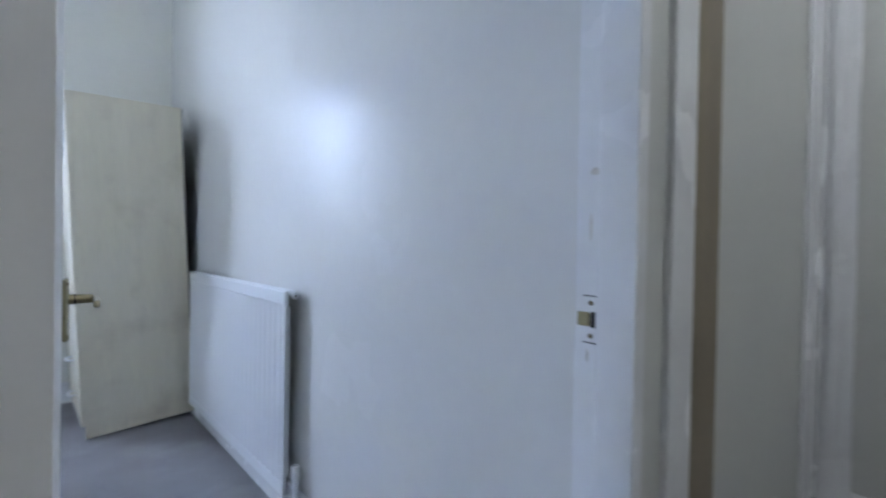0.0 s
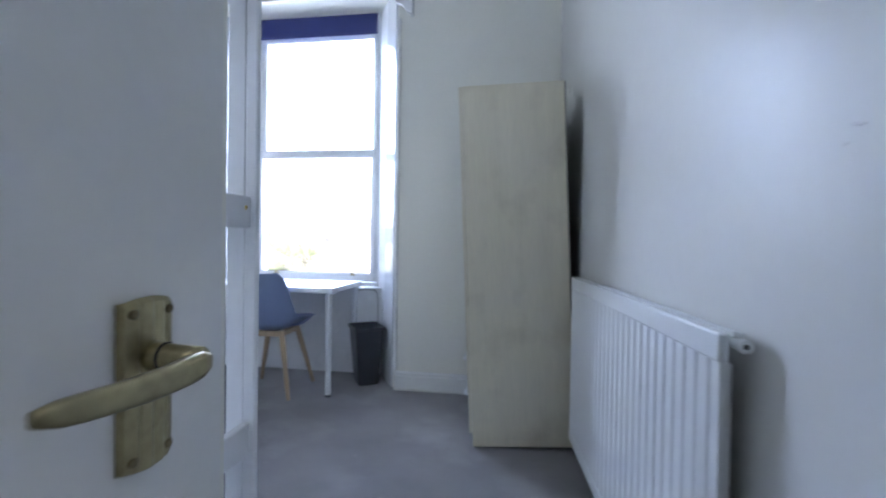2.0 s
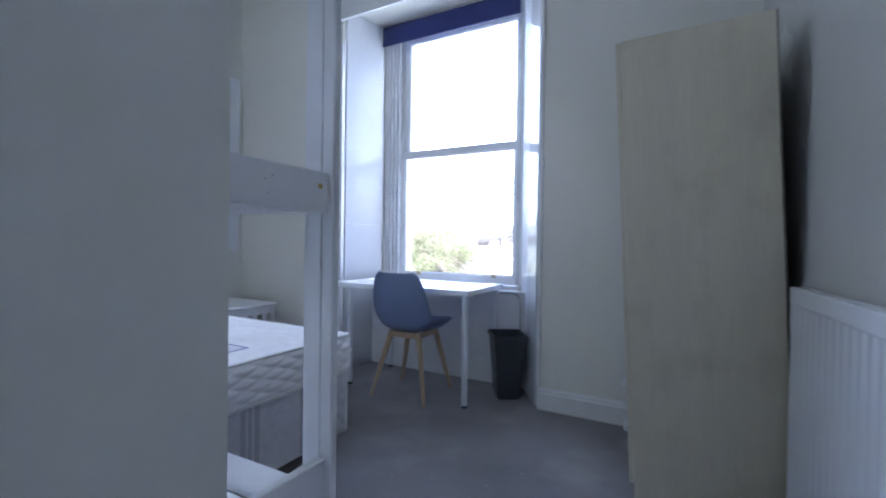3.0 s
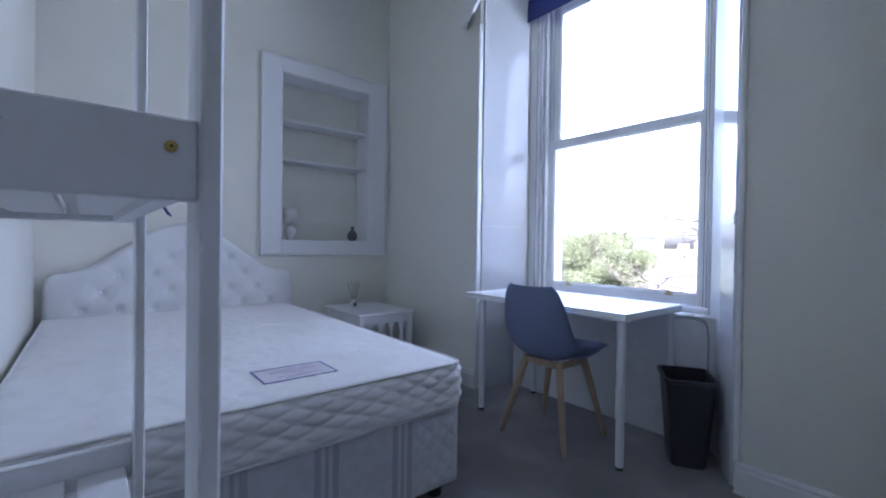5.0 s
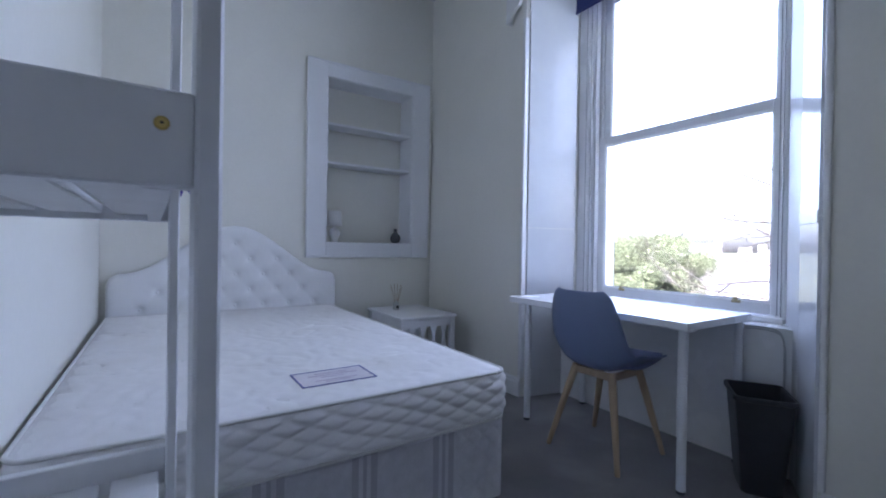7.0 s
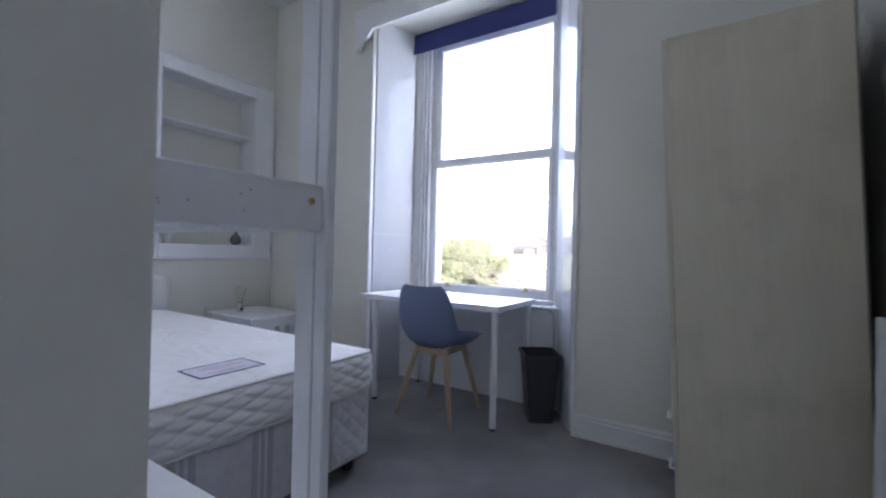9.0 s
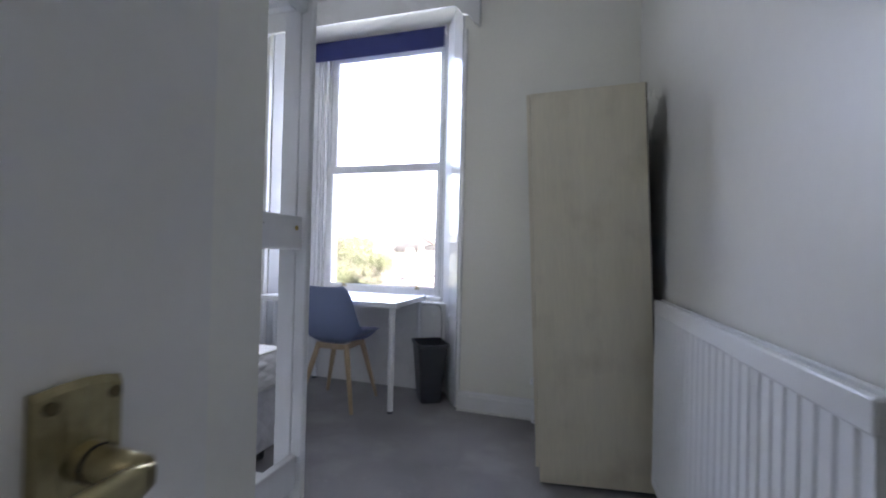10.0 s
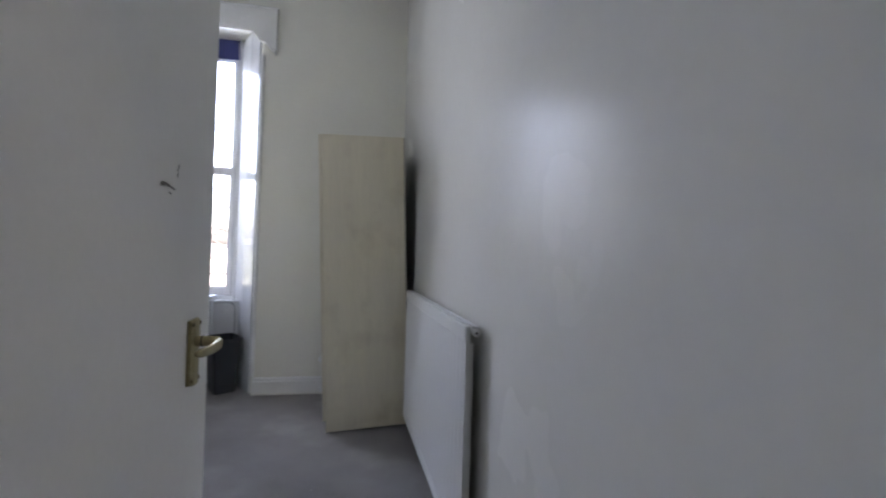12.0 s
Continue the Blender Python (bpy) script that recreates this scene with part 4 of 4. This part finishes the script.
def chair():
    """A moulded shell on a splayed wooden frame; local y points to the seat's front."""
    c = thing("chair", pose(-1.44, 3.475, 0, 0, 0, 2), "blue grey plastic shell chair with padded seat and beech legs", "chair")
    prof = [(0.225, 0.452, 0.175), (0.215, 0.468, 0.20), (0.17, 0.464, 0.222), (0.08, 0.45, 0.232), (-0.03, 0.44, 0.235), (-0.12, 0.447, 0.233), (-0.17, 0.475, 0.23), (-0.192, 0.53, 0.226), (-0.206, 0.60, 0.218), (-0.222, 0.68, 0.205), (-0.238, 0.76, 0.186), (-0.250, 0.815, 0.162), (-0.256, 0.842, 0.130)]
    # smooth the profile by a spline through its points
    def spline(k, f):
        p = [Vector(prof[max(0, min(len(prof) - 1, k + o))]) for o in (-1, 0, 1, 2)]
        return 0.5 * (2 * p[1] + (p[2] - p[0]) * f + (2 * p[0] - 5 * p[1] + 4 * p[2] - p[3]) * f * f + (3 * p[1] - p[0] - 3 * p[2] + p[3]) * f ** 3)
    line = [spline(k, f / 4) for k in range(len(prof) - 1) for f in range(4)] + [Vector(prof[-1])]
    n = 20
    rows = []
    for i, p in enumerate(line):
        g = i / (len(line) - 1)
        row = []
        for j in range(n + 1):
            u = 2 * j / n - 1
            side = math.exp(-((g - 0.42) / 0.2) ** 2)
            lift = (0.035 + 0.075 * side) * abs(u) ** 3
            up = Vector((0, 0.25 + 0.75 * min(1, max(0, (g - 0.35) / 0.3)), 1 - 0.85 * min(1, max(0, (g - 0.35) / 0.3)))).normalized()
            row.append(Vector((u * p.z, p.x, p.y)) + up * lift)
        rows.append(row)
    bm = bmesh.new()
    inner = [[bm.verts.new(p) for p in row] for row in rows]
    for a, b in zip(inner, inner[1:]):
        for j in range(n):
            bm.faces.new((a[j], a[j + 1], b[j + 1], b[j]))
    bmesh.ops.recalc_face_normals(bm, faces=bm.faces)
    shell = part("shell", bm, CHAIR_BLUE, c, "blue grey moulded plastic shell", smooth=True)
    so = shell.modifiers.new("thickness", "SOLIDIFY")
    so.thickness, so.offset = 0.007, 0.0
    # seat pad
    bm = bmesh.new()
    pad = []
    for i, p in enumerate(line[2:21]):
        g = i / 18
        wv = p.z * 0.93 * (1 - 0.25 * (2 * g - 1) ** 6)
        pad.append([Vector((u * wv, p.x, p.y + 0.010 + 0.03 * abs(u) ** 3 + 0.026 * (1 - u ** 4) * (1 - (2 * g - 1) ** 6))) for u in [2 * j / 16 - 1 for j in range(17)]])
    top = [[bm.verts.new(q) for q in row] for row in pad]
    for a, b in zip(top, top[1:]):
        for j in range(16):
            bm.faces.new((a[j], a[j + 1], b[j + 1], b[j]))
    bmesh.ops.recalc_face_normals(bm, faces=bm.faces)
    padob = part("seat_pad", bm, PAD_BLUE, c, "blue grey leatherette seat pad", smooth=True)
    so = padob.modifiers.new("thickness", "SOLIDIFY")
    so.thickness, so.offset = 0.012, 0.0
    # timber legs and cross frame
    for sx in (-1, 1):
        for sy in (-1, 1):
            foot, head = Vector((sx * 0.205, 0.0 + sy * 0.2, 0)), Vector((sx * 0.105, sy * 0.115 + 0.01, 0.440))
            bm = bmesh.new()
            pts = [foot.lerp(head, f) for f in (0, 0.01, 0.3, 0.7, 0.95, 1.0)]
            tube(bm, pts, [0.0105, 0.0125, 0.0155, 0.0195, 0.020, 0.019], 14)
            part("leg", bm, BEECH, c, "tapered beech leg", smooth=True)
    for a, b in (((-0.11, -0.11), (0.11, -0.11)), ((-0.11, 0.13), (0.11, 0.13)), ((-0.11, -0.11), (-0.11, 0.13)), ((0.11, -0.11), (0.11, 0.13))):
        bm = box(bmesh.new(), min(a[0], b[0]) - 0.009, max(a[0], b[0]) + 0.009, min(a[1], b[1]) - 0.009, max(a[1], b[1]) + 0.009, 0.400, 0.437, bevel=0.003)
        part("frame_rail", bm, BEECH, c)
    part("seat_mount", B(-0.05, 0.05, -0.04, 0.07, 0.422, 0.440, bevel=0.006), BLACK_PLASTIC, c, "black plastic mount")
    return c


chair()


def bin_():
    b = thing("waste_bin", pose(-0.853, 3.758, 0, 0, 0, -58), "empty black plastic waste bin standing in the window recess", "bin")

    def ring(hx, hy, z, r=0.025):
        return [p + Vector((0, 0, z)) for p in rounded_rect(-hx, hx, -hy, hy, r, 0.05)]
    bm = loft(bmesh.new(), [ring(0.094, 0.074, 0.0), ring(0.097, 0.077, 0.006), ring(0.128, 0.108, 0.412), ring(0.125, 0.105, 0.412), ring(0.094, 0.074, 0.012)])
    part("body", bm, BLACK_PLASTIC, b)
    bm = loft(bmesh.new(), [ring(0.1285, 0.1085, 0.405), ring(0.137, 0.117, 0.408), ring(0.1375, 0.1175, 0.424), ring(0.134, 0.114, 0.428), ring(0.1245, 0.1045, 0.426), ring(0.1245, 0.1045, 0.408), ring(0.1285, 0.1085, 0.405)], caps=False)
    part("rim", bm, BLACK_PLASTIC, b)
    return b


bin_()


# ---- cables, sockets and lint ----
def cable():
    c = thing("cable", pose(0, 0, 0), "thin white cable looped under the window sill", "cable")
    pts = [(-1.14, 4.02, 0.668), (-1.04, 3.985, 0.668), (-0.96, 3.938, 0.684), (-0.88, 3.935, 0.686), (-0.835, 3.934, 0.668), (-0.822, 3.934, 0.61), (-0.82, 3.934, 0.5), (-0.822, 3.936, 0.35), (-0.825, 3.938, 0.12), (-0.83, 3.938, 0.012)]
    pts = [Vector(p) for p in pts]
    fine = []
    for k in range(len(pts) - 1):
        p = [pts[max(0, min(len(pts) - 1, k + o))] for o in (-1, 0, 1, 2)]
        for s in range(5):
            f = s / 5
            fine.append(0.5 * (2 * p[1] + (p[2] - p[0]) * f + (2 * p[0] - 5 * p[1] + 4 * p[2] - p[3]) * f * f + (3 * p[1] - p[0] - 3 * p[2] + p[3]) * f ** 3))
    for o in (0.0, 0.009):
        bm = bmesh.new()
        tube(bm, [q + Vector((o * 0.3, -o * 0.4, -o)) for q in fine + [pts[-1]]], 0.0036, 8)
        part("wire", bm, CABLE_GREY, c, "", smooth=True)
    return c


cable()

bm = bmesh.new()
for k in range(64):
    x, y = random.uniform(-1.2, 0.5), random.uniform(1.3, 3.6)
    a, s = random.uniform(0, 6.3), random.uniform(0.0015, 0.0055)
    m4 = Matrix.Translation((x, y, 0.0015)) @ Matrix.Rotation(a, 4, "Z") @ Matrix.Diagonal((s * random.uniform(1, 3), s, 0.003, 1))
    bmesh.ops.create_cube(bm, size=1, matrix=m4)
tagged(part("lint", bm, LINT, None, "pale specks of lint on the carpet"), category="lint", kind="stuff")


# ---- outside ----
GROUND = -5.5
bm = bmesh.new()
bmesh.ops.create_grid(bm, x_segments=4, y_segments=4, size=2500, matrix=Matrix.Translation((0, 0, GROUND)))
setting("ground", bm, GRASS, "grass ground below the window")
# the storey's own outer wall, below and above the room
setting("outer_wall", B(-6.0, 4.0, 4.352, 4.38, GROUND, 0.64), BROWN_STONE, "stone facade below the window")


def leaf_cloud(bm, centre, radii, count, size):
    for _ in range(count):
        d = Vector((random.gauss(0, 1), random.gauss(0, 1), random.gauss(0, 1))).normalized()
        r = random.random() ** 0.4
        p = Vector(centre) + Vector((d.x * radii[0], d.y * radii[1], d.z * radii[2])) * r
        q = Euler((random.uniform(0, 6.3), random.uniform(0, 6.3), random.uniform(0, 6.3))).to_matrix()
        s = size * random.uniform(0.6, 1.3)
        vs = [bm.verts.new(p + q @ Vector(v) * s) for v in ((-0.5, 0, 0), (0, -0.28, 0.05), (0.5, 0, 0), (0, 0.28, 0.05))]
        bm.faces.new(vs)


def branch(bm, p, d, length, radius, depth, droop=0.0):
    pts, q = [p.copy()], d.normalized()
    k = 6
    for i in range(k):
        q = (q + Vector((random.gauss(0, 0.12), random.gauss(0, 0.12), random.gauss(0, 0.1) - droop))).normalized()
        pts.append(pts[-1] + q * length / k)
    tube(bm, pts, [radius * (1 - 0.75 * i / k) for i in range(k + 1)], 6 if radius > 0.01 else 4)
    if depth:
        for i in range(2, k + 1):
            for _ in range(1):
                side = Vector((random.gauss(0, 1), random.gauss(0, 0.8), random.gauss(0.1, 0.7))).normalized()
                branch(bm, pts[i], (q * 0.8 + side * 0.75), length * random.uniform(0.35, 0.6), radius * 0.5, depth - 1, droop)


def leafy_tree(name, at, radius, top, label, lumps=85):
    t = thing(name, pose(*at, GROUND), label, "tree")
    h = top - GROUND
    bm = bmesh.new()
    tube(bm, [(0, 0, 0), (0.05, 0.03, h * 0.3), (0, 0.1, h * 0.6)], [0.22, 0.17, 0.1], 9)
    for k in range(7):
        a = k * 0.9
        branch(bm, Vector((0, 0.05, h * (0.3 + 0.05 * k))), Vector((math.cos(a), math.sin(a), 0.9)), radius * 0.9, 0.07, 1)
    for k in range(6):
        a = k * 1.05
        branch(bm, Vector((0.5 * radius * math.cos(a), 0.5 * radius * math.sin(a), h - radius * 0.6)), Vector((0.5 * math.cos(a), 0.3 * math.sin(a), 1)), radius * 0.55, 0.035, 1)
    part("trunk", bm, BARK, t)
    bm = bmesh.new()
    for k in range(lumps):
        a, r = random.uniform(0, 6.3), radius * math.sqrt(random.random()) * 0.85
        z = h - radius * 0.3 - random.random() * 3.0 - 0.3 * r
        s = radius * random.uniform(0.16, 0.34)
        leaf_cloud(bm, (r * math.cos(a), r * math.sin(a), z), (s, s, s * 0.8), 1300, 0.095)
    part("crown", bm, LEAF, t)
    return t


leafy_tree("tree", (-11.0, 19.6), 2.4, 2.45, "bushy tree with fresh green spring leaves")
leafy_tree("tree", (-14.4, 22.0), 2.5, 2.2, "bushy tree with pale green spring leaves")
leafy_tree("shrub", (-8.8, 18.6), 1.1, 0.5, "low leafy shrub beside the bushy tree", 20)


def bare_tree():
    t = thing("bare_tree", pose(-2.1, 11.0, GROUND), "leafless tree with thin reaching branches", "tree")
    bm = bmesh.new()
    tube(bm, [(0, 0, 0), (0.05, 0, 3), (0.0, 0.05, 6), (0.1, 0, 9)], [0.2, 0.16, 0.12, 0.06], 10)
    part("trunk", bm, BARK, t)
    bm = bmesh.new()
    for z, dx, dz, ln in ((5.6, -1, 0.10, 2.7), (6.0, -1, 0.05, 3.0), (6.4, -1, 0.14, 2.9), (6.9, -1, 0.1, 2.4), (7.3, -1, 0.3, 2.6), (7.7, -1, 0.25, 2.0), (5.2, -1, -0.02, 2.2)):
        branch(bm, Vector((0, 0, z)), Vector((dx, random.uniform(-0.35, 0.35), dz)), ln, 0.036, 2, -0.005)
    for z in (6.2, 7.0, 7.8):
        branch(bm, Vector((0, 0, z)), Vector((1, random.uniform(-0.4, 0.4), 0.4)), 2.2, 0.03, 1)
    part("branches", bm, BARK, t)
    return t


bare_tree()


def house(at, turn, w, d, eaves, ridge, wall_mat, label):
    h = thing("house", pose(*at, GROUND, 0, 0, turn), label, "house", "houses beyond the trees")
    e, r = eaves - GROUND, ridge - GROUND
    part("wall", B(-w / 2, w / 2, -d / 2, d / 2, 0, e), wall_mat, h)
    roof_line = [(-d / 2 - 0.3, e - 0.1), (0, r), (d / 2 + 0.3, e - 0.1), (d / 2 + 0.3, e - 0.25), (0, r - 0.18), (-d / 2 - 0.3, e - 0.25)]
    roof = part("roof", loft(bmesh.new(), [[Vector((x, y, z)) for y, z in roof_line] for x in (-w / 2 - 0.2, w / 2 + 0.2)]), SLATE, h)
    for x in (-w / 2, w / 2):
        part("gable", loft(bmesh.new(), [[Vector((x + o, -d / 2, e)), Vector((x + o, d / 2, e)), Vector((x + o, 0, r - 0.2))] for o in (-0.12, 0.12)]), wall_mat, h)
        c = part("chimney", B(x - 0.5, x + 0.5, -0.4, 0.4, r - 0.6, r + 0.9, bevel=0.03), wall_mat, roof)
    n = int(w // 2.6)
    for storey in range(max(1, int(e // 2.7))):
        for k in range(n):
            x = -w / 2 + w * (k + 0.5) / n
            z = 0.9 + storey * 2.7
            if z + 1.4 > e:
                continue
            win = part("window", B(x - 0.5, x + 0.5, -d / 2 - 0.03, -d / 2 + 0.02, z, z + 1.3), GLOSS, h)
            part("pane", B(x - 0.43, x + 0.43, -d / 2 - 0.045, -d / 2 - 0.032, z + 0.07, z + 0.62), DARK_GLASS, win)
            part("pane", B(x - 0.43, x + 0.43, -d / 2 - 0.045, -d / 2 - 0.032, z + 0.68, z + 1.23), DARK_GLASS, win)


house((-18, 48), 12, 14, 8, -3.0, -0.9, HARL, "pale harled house with a slate roof")
house((-30, 58), -8, 16, 8, -1.4, 0.7, BROWN_STONE, "brown stone house with a slate roof")
house((-8, 60), 5, 18, 8, -2.6, -0.4, HARL, "pale harled house with a grey slate roof")
house((-46, 80), 15, 20, 9, 0.0, 2.4, BROWN_STONE, "far stone house with a slate roof")
house((-22, 90), -5, 22, 9, -0.8, 1.5, HARL, "far pale house with a slate roof")
house((6, 85), 0, 20, 9, -1.0, 1.6, BROWN_STONE, "far stone house with tall chimneys")
house((-14.2, 30), 8, 7, 4, -3.4, -2.4, HARL, "low pale outbuilding with a slate roof")
